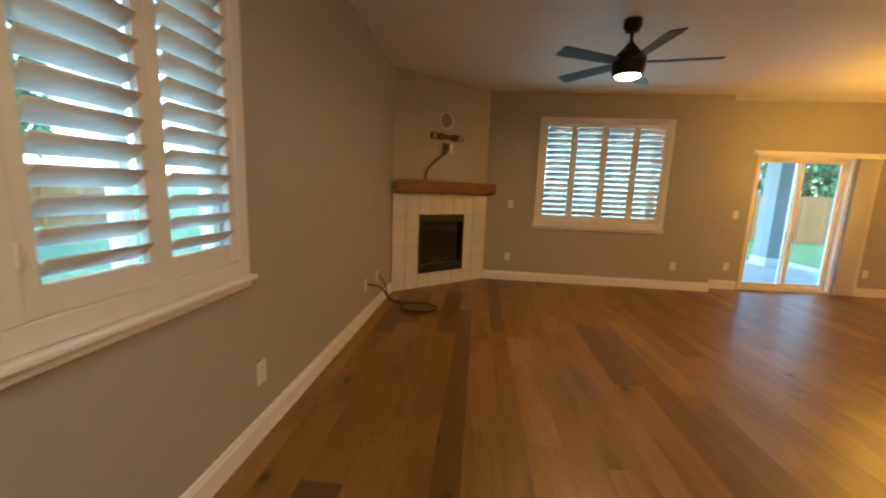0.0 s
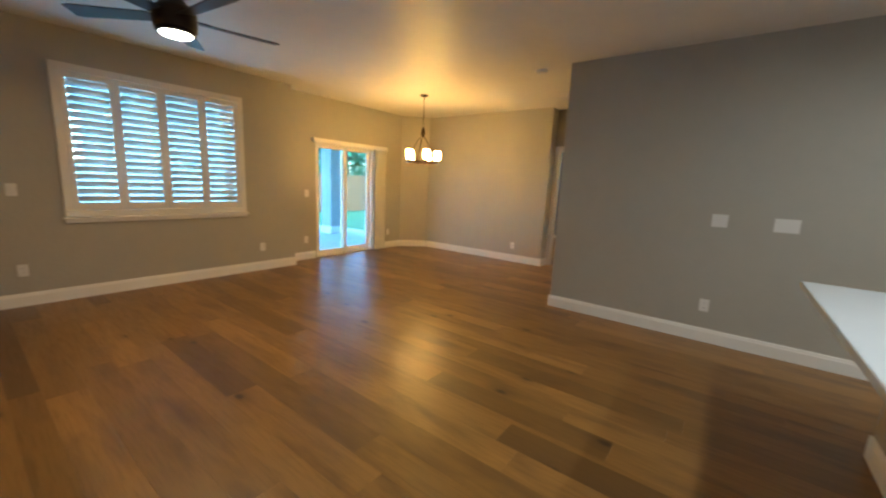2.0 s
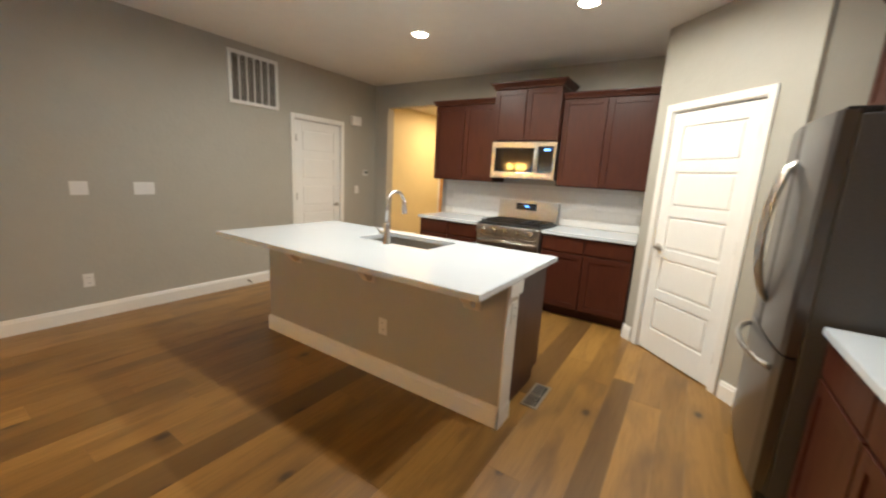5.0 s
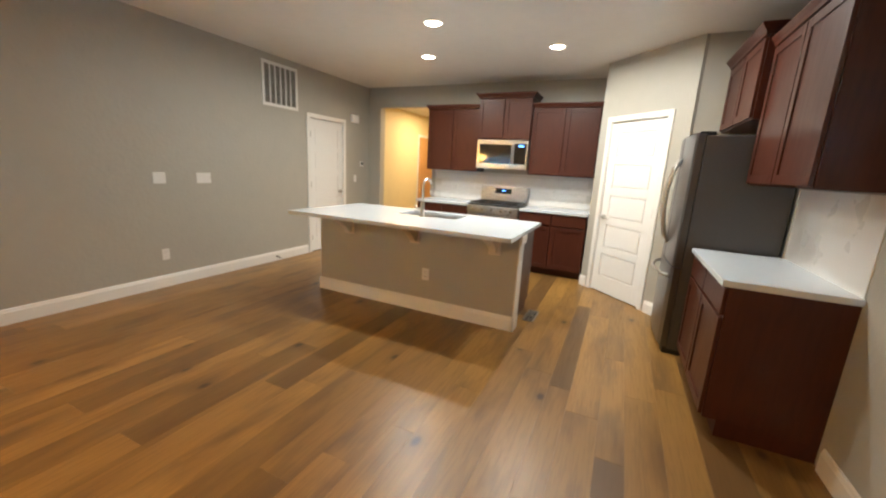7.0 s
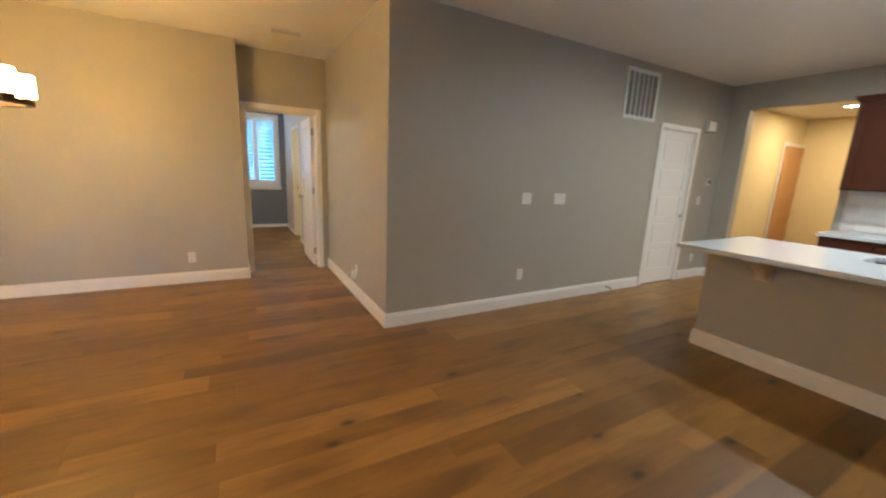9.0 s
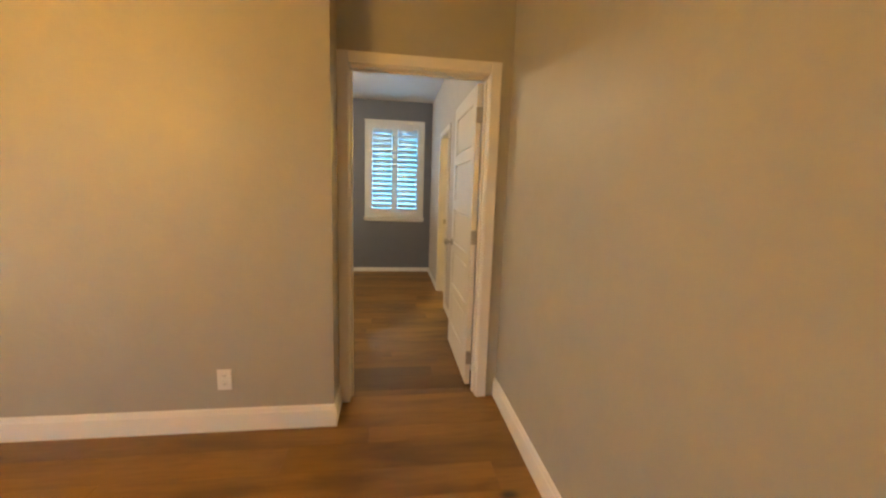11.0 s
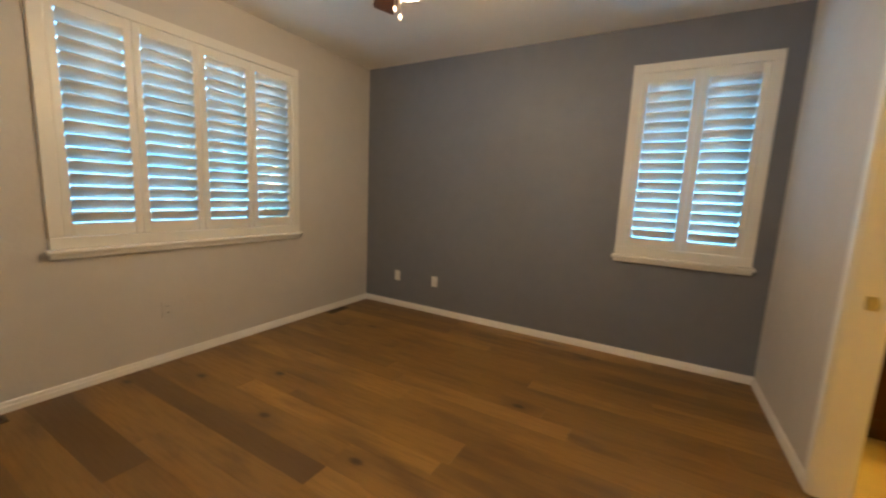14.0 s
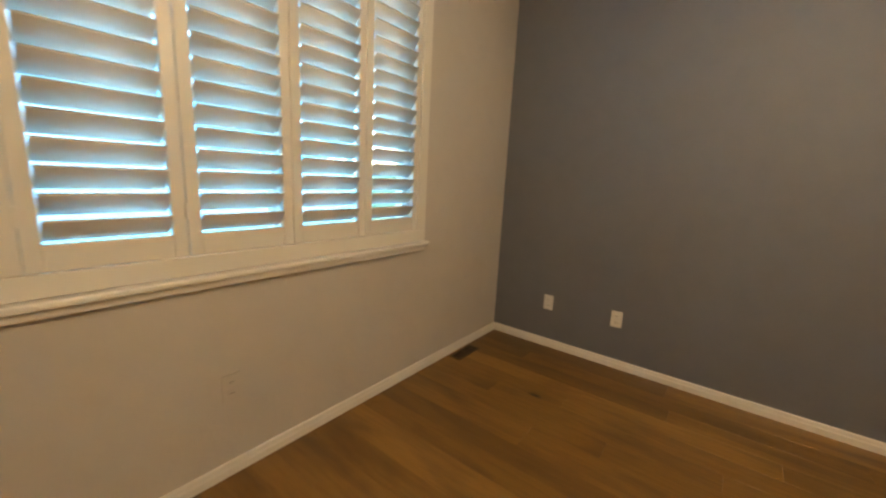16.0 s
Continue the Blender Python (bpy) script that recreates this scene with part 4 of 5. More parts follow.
for k in range(5):
    b_ = part("blade", bl, BLADE, fan, m=pose(0, 0, -0.33, 0, 0, 72 * k - 12) @ pose(0, 0, 0, 11, 0, 0))
    g = bmesh.new()
    bx(g, 0.11, 0.2, -0.03, 0.03, 0.008, 0.014, bevel=0.002)
    part("blade_iron", g, BRONZE, b_)

FROST2 = glow("lit_tulip_glass", (1.0, 0.76, 0.46), 3.5)
fan2 = thing("bedroom_ceiling_fan", pose(FAN2[0], FAN2[1], CEIL), "nickel ceiling fan with walnut blades, lit glass shades and pull chains", "ceiling fan")
part("canopy", lathe(bmesh.new(), [(0.075, 0), (0.075, -0.03), (0.05, -0.06), (0.015, -0.065)], 28), NICKEL, fan2)
part("downrod", cyl(bmesh.new(), 0.012, (0, 0, -0.06), (0, 0, -0.2)), NICKEL, fan2)
part("motor", lathe(bmesh.new(), [(0.02, -0.18), (0.1, -0.2), (0.125, -0.23), (0.125, -0.33), (0.09, -0.305), (0.05, -0.315), (0.05, -0.34), (0.03, -0.36)], 32), NICKEL, fan2)
bl2 = blade(0.62, 0.11, 0.14, BLADE2)
for k in range(5):
    b_ = part("blade", bl2, BLADE2, fan2, m=pose(0, 0, -0.295, 0, 0, 72 * k - 26) @ pose(0, 0, 0, 11, 0, 0))
    g = bmesh.new()
    bx(g, 0.1, 0.2, -0.025, 0.025, 0.008, 0.014, bevel=0.002)
    part("blade_iron", g, NICKEL, b_)
for k in range(3):
    a = radians(120 * k + 5)
    g = bmesh.new()
    tube(g, [(0.03 * math.cos(a), 0.03 * math.sin(a), -0.33), (0.09 * math.cos(a), 0.09 * math.sin(a), -0.33), (0.115 * math.cos(a), 0.115 * math.sin(a), -0.35)], 0.009, 8)
    arm = part("light_arm", g, NICKEL, fan2)
    sh = part("shade", lathe(bmesh.new(), [(0.02, -0.015), (0.028, -0.03), (0.05, -0.06), (0.06, -0.095), (0.068, -0.115), (0.03, -0.118)], 24), FROST2, arm, "lit frosted tulip glass", m=pose(0.115 * math.cos(a), 0.115 * math.sin(a), -0.32, 0, 0, 0) @ pose(0, 0, 0, 32 * math.sin(a), -32 * math.cos(a), 0))
for x, z in ((0.02, -0.56), (-0.02, -0.54)):
    g = cyl(bmesh.new(), 0.0025, (x, 0.01, -0.35), (x, 0.01, z), 6)
    lathe(g, [(0.003, z), (0.007, z - 0.012), (0.005, z - 0.028)], 10, pose(x, 0.01, 0))
    part("pull_chain", g, NICKEL, fan2)

ch = thing("chandelier", pose(CH[0], CH[1], 0), "bronze ring chandelier with five lit frosted glass shades", "chandelier")
part("canopy", lathe(bmesh.new(), [(0.065, CEIL), (0.065, CEIL - 0.012), (0.04, CEIL - 0.028), (0.012, CEIL - 0.03)], 24), BRONZE, ch)
g = bmesh.new()
for k in range(13):
    zz = CEIL - 0.04 - k * 0.036
    pts = arc(lambda u: (0.009 * math.cos(2 * math.pi * u) if k % 2 else 0, 0 if k % 2 else 0.009 * math.cos(2 * math.pi * u), zz + 0.021 * math.sin(2 * math.pi * u)), 10)
    tube(g, pts, 0.003, 5)
part("chain", g, BRONZE, ch)
part("hub", lathe(bmesh.new(), [(0.01, 2.25), (0.03, 2.2), (0.035, 2.14), (0.018, 2.1), (0.012, 2.08)], 20), BRONZE, ch)
g = bmesh.new()
ringp = [(0.262, 1.685), (0.262, 1.71), (0.222, 1.71), (0.222, 1.685)]
seg = 40
rr = [[g.verts.new((r * math.cos(2 * math.pi * i / seg), r * math.sin(2 * math.pi * i / seg), z)) for r, z in ringp] for i in range(seg)]
for i in range(seg):
    for k in range(4):
        g.faces.new((rr[i][k], rr[(i + 1) % seg][k], rr[(i + 1) % seg][(k + 1) % 4], rr[i][(k + 1) % 4]))
bmesh.ops.recalc_face_normals(g, faces=g.faces)
part("ring", g, BRONZE, ch)
for k in range(5):
    a = radians(72 * k + 20)
    x, y = 0.24 * math.cos(a), 0.24 * math.sin(a)
    g = bmesh.new()
    b2 = radians(72 * k + 56)
    tube(g, [(0.012 * math.cos(b2), 0.012 * math.sin(b2), 2.12), (0.1 * math.cos(b2), 0.1 * math.sin(b2), 2.0), (0.2 * math.cos(b2), 0.2 * math.sin(b2), 1.8), (0.242 * math.cos(b2), 0.242 * math.sin(b2), 1.71)], 0.006, 8)
    part("arm", g, BRONZE, ch)
    part("cup", lathe(bmesh.new(), [(0.02, 1.708), (0.035, 1.72), (0.035, 1.735), (0.02, 1.74)], 16, pose(x, y, 0)), BRONZE, ch)
    s = part("shade", lathe(bmesh.new(), [(0.03, 1.738), (0.05, 1.745), (0.052, 1.872), (0.046, 1.88), (0.015, 1.882)], 24, pose(x, y, 0)), FROST, ch, "lit frosted cylinder glass")


# ---- kitchen ----
def shaker(bm, x0, x1, z0, z1, y, t=0.02):
    """A framed door front whose face is at y - t (towards -y)."""
    s = 0.055
    for a, b, lo, hi in ((x0, x0 + s, z0, z1), (x1 - s, x1, z0, z1), (x0 + s, x1 - s, z1 - s, z1), (x0 + s, x1 - s, z0, z0 + s)):
        bx(bm, a, b, y - t, y, lo, hi, bevel=0.002)
    bx(bm, x0 + s - 0.004, x1 - s + 0.004, y - t + 0.009, y - 0.002, z0 + s - 0.004, z1 - s + 0.004)
    return bm


def upper_cabinet(m, w, z0, z1, d, doors, label, crown=0.06, out=0.035):
    """Hung cabinet: x from 0 to w, back at y = 0, front at y = -d."""
    root = thing("wall_cabinet", m, label, "cabinet", "kitchen wall cabinets")
    part("body", box(0.001, w - 0.001, -d, 0, z0, z1, bevel=0.002), CHERRY, root)
    dw = w / doors
    for k in range(doors):
        part("door", shaker(bmesh.new(), k * dw + 0.006, (k + 1) * dw - 0.006, z0 + 0.012, z1 - 0.012, -d - 0.0005), CHERRY, root)
    g = bmesh.new()
    prof = [(0, 0), (0.012, 0), (0.016, 0.02), (out, crown - 0.012), (out, crown), (0, crown)]
    x0, x1, yf = 0.0, w, -d - 0.012
    path = [lambda o: (x0 - o, 0), lambda o: (x0 - o, yf - o), lambda o: (x1 + o, yf - o), lambda o: (x1 + o, 0)]
    rings = [[g.verts.new((*p(o), z1 + h)) for o, h in prof] for p in path]
    for a, b in zip(rings, rings[1:]):
        for k in range(len(prof)):
            g.faces.new((a[k], a[(k + 1) % len(prof)], b[(k + 1) % len(prof)], b[k]))
    g.faces.new(rings[0])
    g.faces.new(list(reversed(rings[-1])))
    g.faces.new([r[4] for r in rings])
    bmesh.ops.recalc_face_normals(g, faces=g.faces)
    part("crown_moulding", g, CHERRY, root)
    return root


def base_cabinet(m, w, d, units, label, h=0.88):
    root = thing("base_cabinet", m, label, "cabinet", "kitchen base cabinets")
    g = bmesh.new()
    bx(g, 0.001, w - 0.001, -d, 0, 0.1, h, bevel=0.002)
    bx(g, 0.004, w - 0.004, -d + 0.07, 0, 0.0, 0.1)
    part("body", g, CHERRY, root)
    dw = w / units
    for k in range(units):
        a, b = k * dw + 0.008, (k + 1) * dw - 0.008
        part("drawer_front", box(a, b, -d - 0.02, -d - 0.0005, h - 0.165, h - 0.015, bevel=0.004), CHERRY, root)
        part("door", shaker(bmesh.new(), a, b, 0.115, h - 0.18, -d - 0.0005), CHERRY, root)
    return root


def worktop(name, x0, x1, y0, y1, label, hole=None):
    g = pierced(x0, x1, -0.915, -0.88, y0, y1, [hole] if hole else [])
    bmesh.ops.transform(g, matrix=Matrix(((1, 0, 0, 0), (0, 0, 1, 0), (0, -1, 0, 0), (0, 0, 0, 1))), verts=g.verts)
    bmesh.ops.recalc_face_normals(g, faces=g.faces)
    bmesh.ops.dissolve_limit(g, angle_limit=0.02, verts=g.verts, edges=g.edges)
    bmesh.ops.bevel(g, geom=[e for e in g.edges if len(e.link_faces) == 2 and e.calc_face_angle(0) > 1], offset=0.003, segments=2, affect="EDGES")
    ob = new(name, mesh_of(g, name, QUARTZ))
    return tagged(ob, label, "countertop")


# south run: local x runs west, back on the south wall
UB = 1.39


def ks(x):
    return axes((x, YS, 0), (-1, 0), (0, -1))


upper_cabinet(ks(2.945), 0.865, UB - 0.01, 2.295, 0.33, 2, "dark cherry wall cabinet with two shaker doors beside the passage")
upper_cabinet(ks(2.078), 0.776, 1.855, 2.42, 0.40, 2, "taller dark cherry cabinet above the microwave", 0.07, 0.05)
upper_cabinet(ks(1.30), 0.90, UB - 0.01, 2.295, 0.33, 2, "dark cherry wall cabinet with two shaker doors by the pantry")
base_cabinet(ks(2.935), 0.855, 0.60, 2, "dark cherry base cabinet beside the passage")
base_cabinet(ks(1.30), 0.905, 0.60, 2, "dark cherry base cabinet with drawers beside the range")
worktop("countertop", 2.085, 2.955, YS + 0.002, YS + 0.645, "white quartz countertop by the passage")
worktop("countertop", 0.385, 1.30, YS + 0.002, YS + 0.645, "white quartz countertop between range and pantry")
bs = thing("backsplash", pose(0, 0, 0), "white tiled backsplash above the counters", "backsplash", kind="structure")
part("grout_bed", box(0.385, 2.95, YS, YS + 0.004, 0.916, 1.375), PALEGROUT, bs)
tl = mesh_of(box(-0.1005, 0.1005, 0, 0.004, -0.0495, 0.0495, bevel=0.0012), "tile", SPLASH)
for r in range(4):
    x = 0.385 + (0.1 if r % 2 else 0)
    z = 0.972 + 0.1015 * r
    for k in range(13):
        cx = x + 0.2035 * k + (0.1 if r % 2 == 0 else 0.1)
        if cx + 0.1 < 2.952:
            part("tile", tl, SPLASH, bs, m=pose(cx, YS + 0.004, z))
plate("wall_outlet", (0.95, YS + 0.009, 1.12), (0, 1), label="white outlet plate on the backsplash")
plate("wall_outlet", (2.55, YS + 0.009, 1.12), (0, 1), label="white outlet plate on the backsplash")

# range
rg2 = thing("gas_range", ks(2.075), "stainless gas range with black grates and front knobs", "range")
RW = 0.765
g = bmesh.new()
bx(g, 0.002, RW - 0.002, -0.62, -0.01, 0.03, 0.905, bevel=0.003)
part("body", g, DARKSTEEL, rg2)
part("cooktop", box(0.0, RW, -0.64, -0.05, 0.905, 0.925, bevel=0.004), BLACK, rg2, "black enamel cooktop")
g = box(0.0, RW, -0.075, -0.01, 0.905, 1.175, bevel=0.006)
part("back_panel", g, STEEL, rg2)
dp = part("display", box(0.23, 0.50, -0.08, -0.074, 1.06, 1.145, bevel=0.002), BLKGLASS, rg2)
part("clock_digits", box(0.35, 0.40, -0.0815, -0.0795, 1.1, 1.115), SCREEN, dp)
part("control_panel", box(0.0, RW, -0.665, -0.61, 0.79, 0.905, bevel=0.008), STEEL, rg2)
kn = mesh_of(lathe(bmesh.new(), [(0.024, 0), (0.024, 0.012), (0.019, 0.016), (0.017, 0.034), (0.006, 0.036)], 18, pose(0, 0, 0, 90)), "knob", KNOBGLOW)
for k in range(5):
    part("knob", kn, KNOBGLOW, rg2, m=pose(0.1 + 0.1412 * k, -0.665, 0.85))
dr = part("oven_door", box(0.006, RW - 0.006, -0.655, -0.62, 0.2, 0.78, bevel=0.006), STEEL, rg2)
part("oven_window", box(0.11, RW - 0.11, -0.658, -0.654, 0.3, 0.66, bevel=0.002), BLKGLASS, dr)
g = bmesh.new()
cyl(g, 0.012, (0.05, -0.70, 0.73), (RW - 0.05, -0.70, 0.73))
for x in (0.08, RW - 0.08):
    bx(g, x - 0.01, x + 0.01, -0.70, -0.652, 0.72, 0.74)
part("oven_handle", g, STEEL, dr)
part("drawer", box(0.006, RW - 0.006, -0.65, -0.62, 0.05, 0.19, bevel=0.005), STEEL, rg2)
g = bmesh.new()
for k in range(3):
    x0 = 0.03 + k * 0.238
    for a, b, c, d in ((x0, x0 + 0.225, -0.6, -0.588), (x0, x0 + 0.225, -0.12, -0.108), (x0, x0 + 0.012, -0.588, -0.12), (x0 + 0.213, x0 + 0.225, -0.588, -0.12), (x0 + 0.106, x0 + 0.118, -0.588, -0.12)):
        bx(g, a, b, c, d, 0.94, 0.955)
    for y in (-0.47, -0.354, -0.24):
        bx(g, x0 + 0.012, x0 + 0.213, y - 0.006, y + 0.006, 0.942, 0.957)
    for a in (x0 + 0.004, x0 + 0.215):
        for y in (-0.595, -0.115):
            bx(g, a, a + 0.008, y - 0.004, y + 0.004, 0.924, 0.942)
part("grates", g, BLACK, rg2)
g = bmesh.new()
for x, y in ((0.15, -0.46), (0.15, -0.24), (0.38, -0.35), (0.615, -0.46), (0.615, -0.24)):
    lathe(g, [(0.045, 0.924), (0.045, 0.932), (0.03, 0.938)], 18, pose(x, y, 0))
part("burners", g, BLACK, rg2)

mw = thing("microwave", ks(2.073), "stainless over-range microwave with dark glass door", "microwave")
MW = 0.762
part("body", box(0, MW, -0.385, 0, 1.435, 1.85, bevel=0.004), DARKSTEEL, mw)
g = bmesh.new()
for a, b, lo, hi in ((0.0, 0.04, 1.44, 1.848), (0.52, 0.565, 1.51, 1.782), (0.04, 0.565, 1.782, 1.848), (0.04, 0.565, 1.44, 1.51)):
    bx(g, a, b, -0.41, -0.3855, lo, hi, bevel=0.003)
md = part("door", g, STEEL, mw)
part("window", box(0.04, 0.52, -0.402, -0.386, 1.51, 1.782), BLKGLASS, md)
g = bmesh.new()
tube(g, [(0.545, -0.41, 1.78), (0.545, -0.445, 1.75), (0.545, -0.452, 1.65), (0.545, -0.445, 1.54), (0.545, -0.41, 1.51)], 0.012, 10)
part("handle", g, STEEL, md)
g = bmesh.new()
bx(g, 0.568, MW, -0.41, -0.3855, 1.44, 1.51, bevel=0.003)
bx(g, 0.568, MW, -0.41, -0.3855, 1.80, 1.848, bevel=0.003)
bx(g, 0.735, MW, -0.41, -0.3855, 1.51, 1.80, bevel=0.003)
cp = part("control_panel", g, STEEL, mw)
cg = part("control_glass", box(0.568, 0.735, -0.408, -0.386, 1.51, 1.80), BLKGLASS, cp)
part("clock_digits", box(0.63, 0.70, -0.4095, -0.4078, 1.755, 1.775), SCREEN, mw)

# island: knee wall, cabinet, top, sink, faucet
IX0, IX1, IY = 0.765, 2.985, -0.305
kw = thing("island_knee_wall", pose(0, 0, 0), "greige half wall of the island with white baseboard", "half wall", kind="structure")
part("wall", box(IX0, IX1, IY - 0.14, IY, 0, 0.878), GREIGE, kw)
part("end_trim", box(IX0 - 0.012, IX0 - 0.0005, IY - 0.14, IY + 0.012, 0.13, 0.878, bevel=0.003), TRIM, kw)
g = bmesh.new()
bx(g, IX0 - 0.03, IX0 - 0.012, IY - 0.15, IY + 0.03, 0.80, 0.878, bevel=0.006)
part("capital", g, TRIM, kw)
for a, b, n in (((IX0 - 0.014, IY), (IX1, IY), (0, 1)), ((IX0, IY - 0.14), (IX0, IY + 0.016), (-1, 0)), ((IX1, IY + 0.016), (IX1, IY - 0.14), (1, 0))):
    board("baseboard", a, b, n, h=0.135)
ic = thing("island_cabinet", axes((IX1 - 0.01, IY - 0.142, 0), (-1, 0), (0, 1)), "dark cherry island cabinet with finished end panel", "cabinet")
IL = IX1 - IX0 - 0.05
g = bmesh.new()
bx(g, 0, IL, -0.6, 0, 0.1, 0.68)
bx(g, 0, 0.6, -0.6, 0, 0.68, 0.878)
bx(g, 1.5, IL, -0.6, 0, 0.68, 0.878)
bx(g, 0.6, 1.5, -0.6, -0.57, 0.68, 0.878)
bx(g, 0.01, IL - 0.0, -0.53, 0, 0, 0.1)
ICM = Matrix.Translation((IX0 + 0.03, IY - 0.142, 0))
ic.matrix_world = ICM
part("body", g, CHERRY, ic)
for k in range(4):
    w4 = IL / 4
    part("door", shaker(bmesh.new(), k * w4 + 0.008, (k + 1) * w4 - 0.008, 0.115, 0.865, -0.6005), CHERRY, ic)
HOLE = (1.50, 2.17, -0.95, -0.56)
worktop("island_countertop", 0.735, 3.035, -1.075, 0.10, "white quartz island countertop with undermount sink cut-out", HOLE)
sk = thing("sink", pose(0, 0, 0), "undermount stainless kitchen sink", "sink")
g = bmesh.new()
a, b, c, d = HOLE
z0, z1 = 0.70, 0.879
for p in ((a - 0.004, a - 0.001, c, d, z0, z1), (b + 0.001, b + 0.004, c, d, z0, z1), (a, b, c - 0.004, c - 0.001, z0, z1), (a, b, d + 0.001, d + 0.004, z0, z1), (a, b, c, d, z0 - 0.004, z0)):
    bx(g, *p)
part("basin", g, STEEL, sk)
part("drain", lathe(bmesh.new(), [(0.045, z0), (0.045, z0 + 0.004), (0.02, z0 + 0.002)], 20, pose((a + b) / 2, (c + d) / 2, 0)), NICKEL, sk)
fa = thing("kitchen_faucet", pose(1.84, -0.52, 0.915), "tall brushed nickel gooseneck pull-down faucet", "faucet")
part("base", lathe(bmesh.new(), [(0.03, 0), (0.03, 0.01), (0.024, 0.014), (0.022, 0.14), (0.02, 0.15), (0.014, 0.155)], 20), NICKEL, fa)
g = bmesh.new()
tube(g, [(0, 0, 0.14), (0, 0, 0.27)] + arc(lambda u: (0, -0.095 + 0.095 * math.cos(math.pi * u * 0.92), 0.285 + 0.095 * math.sin(math.pi * u * 0.92)), 12), 0.0125, 12)
part("gooseneck", g, NICKEL, fa)
g = bmesh.new()
tube(g, [(0, -0.186, 0.315), (0, -0.192, 0.28), (0, -0.2, 0.235), (0, -0.203, 0.21)], [0.014, 0.017, 0.02, 0.018], 14)
part("spray_head", g, NICKEL, fa)
g = bmesh.new()
cyl(g, 0.013, (0.015, 0, 0.075), (0.055, 0, 0.075), 12)
tube(g, [(0.05, 0, 0.075), (0.065, 0.005, 0.085), (0.075, 0.03, 0.12)], [0.01, 0.008, 0.006], 8)
part("lever", g, NICKEL, fa)
for cx in (0.98, 1.79, 2.58):
    co_ = thing("corbel", pose(cx, IY, 0), "cream painted scroll corbel under the countertop", "corbel", "island corbels")
    g = bmesh.new()
    levels = [(0.7, 0.028, 0.05), (0.73, 0.032, 0.07), (0.77, 0.036, 0.11), (0.81, 0.04, 0.17), (0.845, 0.044, 0.24), (0.852, 0.05, 0.27), (0.879, 0.05, 0.27)]
    rings = [[g.verts.new(p) for p in ((-w, 0.012, z), (w, 0.012, z), (w * 0.9, d, z), (-w * 0.9, d, z))] for z, w, d in levels]
    for lo, hi in zip(rings, rings[1:]):
        for k in range(4):
            g.faces.new((lo[k], lo[(k + 1) % 4], hi[(k + 1) % 4], hi[k]))
    g.faces.new(list(reversed(rings[0])))
    g.faces.new(rings[-1])
    bmesh.ops.recalc_face_normals(g, faces=g.faces)
    part("bracket", g, CREAMTRIM, co_)
    part("back_plate", box(-0.055, 0.055, 0.0, 0.012, 0.68, 0.879, bevel=0.003), CREAMTRIM, co_)
plate("wall_outlet", (1.66, IY, 0.385), (0, 1), label="white outlet plate on the island half wall")
plate("wall_outlet", (IX0 - 0.013, IY - 0.07, 0.70), (-1, 0), label="white outlet plate on the island end")


def floor_vent(m, w, d, mat, label):
    v = thing("floor_vent", m, label, "floor vent")
    g = bmesh.new()
    for a, b, c, e in ((0, w, 0, 0.014), (0, w, d - 0.014, d), (0, 0.014, 0.014, d - 0.014), (w - 0.014, w, 0.014, d - 0.014), (w / 2 - 0.006, w / 2 + 0.006, 0.014, d - 0.014)):
        bx(g, a, b, c, e, 0.0, 0.006)
    part("frame", g, mat, v)
    # flat near-black sheet under the slats, painting the shade of the duct
    part("well_shade", box(0.014, w - 0.014, 0.014, d - 0.014, 0.0005, 0.0015), VOID, v)
    s = mesh_of(box(0.014, w - 0.014, -0.0015, 0.0015, 0.001, 0.005), "slat", mat)
    n = int((d - 0.03) / 0.009)
    for k in range(n):
        part("slat", s, mat, v, m=pose(0, 0.018 + 0.009 * k, 0))
    return v


floor_vent(pose(0.745, -0.93, 0.001, 0, 0, 90) @ pose(0, 0, 0), 0.31, 0.11, VENTG, "tan metal floor vent beside the island")
floor_vent(pose(7.25, 5.84, 0.001), 0.30, 0.09, VENTM, "brown metal floor vent by the bedroom wall")
floor_vent(pose(9.9, 5.85, 0.001), 0.26, 0.09, VENTM, "dark floor vent near the bedroom corner")

# west run and refrigerator: local x runs north... back on the west wall


def kw_(y):
    """x runs north from y, back on the west wall, front towards +x."""
    return Matrix(((0, -1, 0, W0), (1, 0, 0, y), (0, 0, 1, 0), (0, 0, 0, 1)))


base_cabinet(kw_(-0.53), 1.0, 0.52, 2, "dark cherry base cabinet beside the refrigerator")
worktop("countertop", W0 + 0.002, W0 + 0.56, -0.535, 0.49, "white quartz countertop beside the refrigerator")
part("grout_bed", box(W0, W0 + 0.006, -0.53, 0.47, 0.916, 1.40), SPLASH, thing("backsplash", pose(0, 0, 0), "white backsplash on the west wall", "backsplash", kind="structure"))
upper_cabinet(kw_(-0.53), 1.03, 1.41, 2.32, 0.30, 2, "dark cherry wall cabinet beside the refrigerator")
upper_cabinet(kw_(-1.48), 0.94, 1.86, 2.40, 0.36, 2, "dark cherry cabinet above the refrigerator", 0.07, 0.05)
fr = thing("refrigerator", kw_(-1.475), "dark stainless french-door refrigerator with curved handles", "refrigerator")
FW, FD, FH = 0.905, 0.60, 1.77
part("body", box(0.005, FW - 0.005, -FD, -0.02, 0.04, FH - 0.015, bevel=0.006), FRSIDE, fr, "dark grey textured cabinet side")
part("base_grille", box(0.02, FW - 0.02, -FD - 0.03, -0.1, 0.0, 0.05), BLACK, fr)


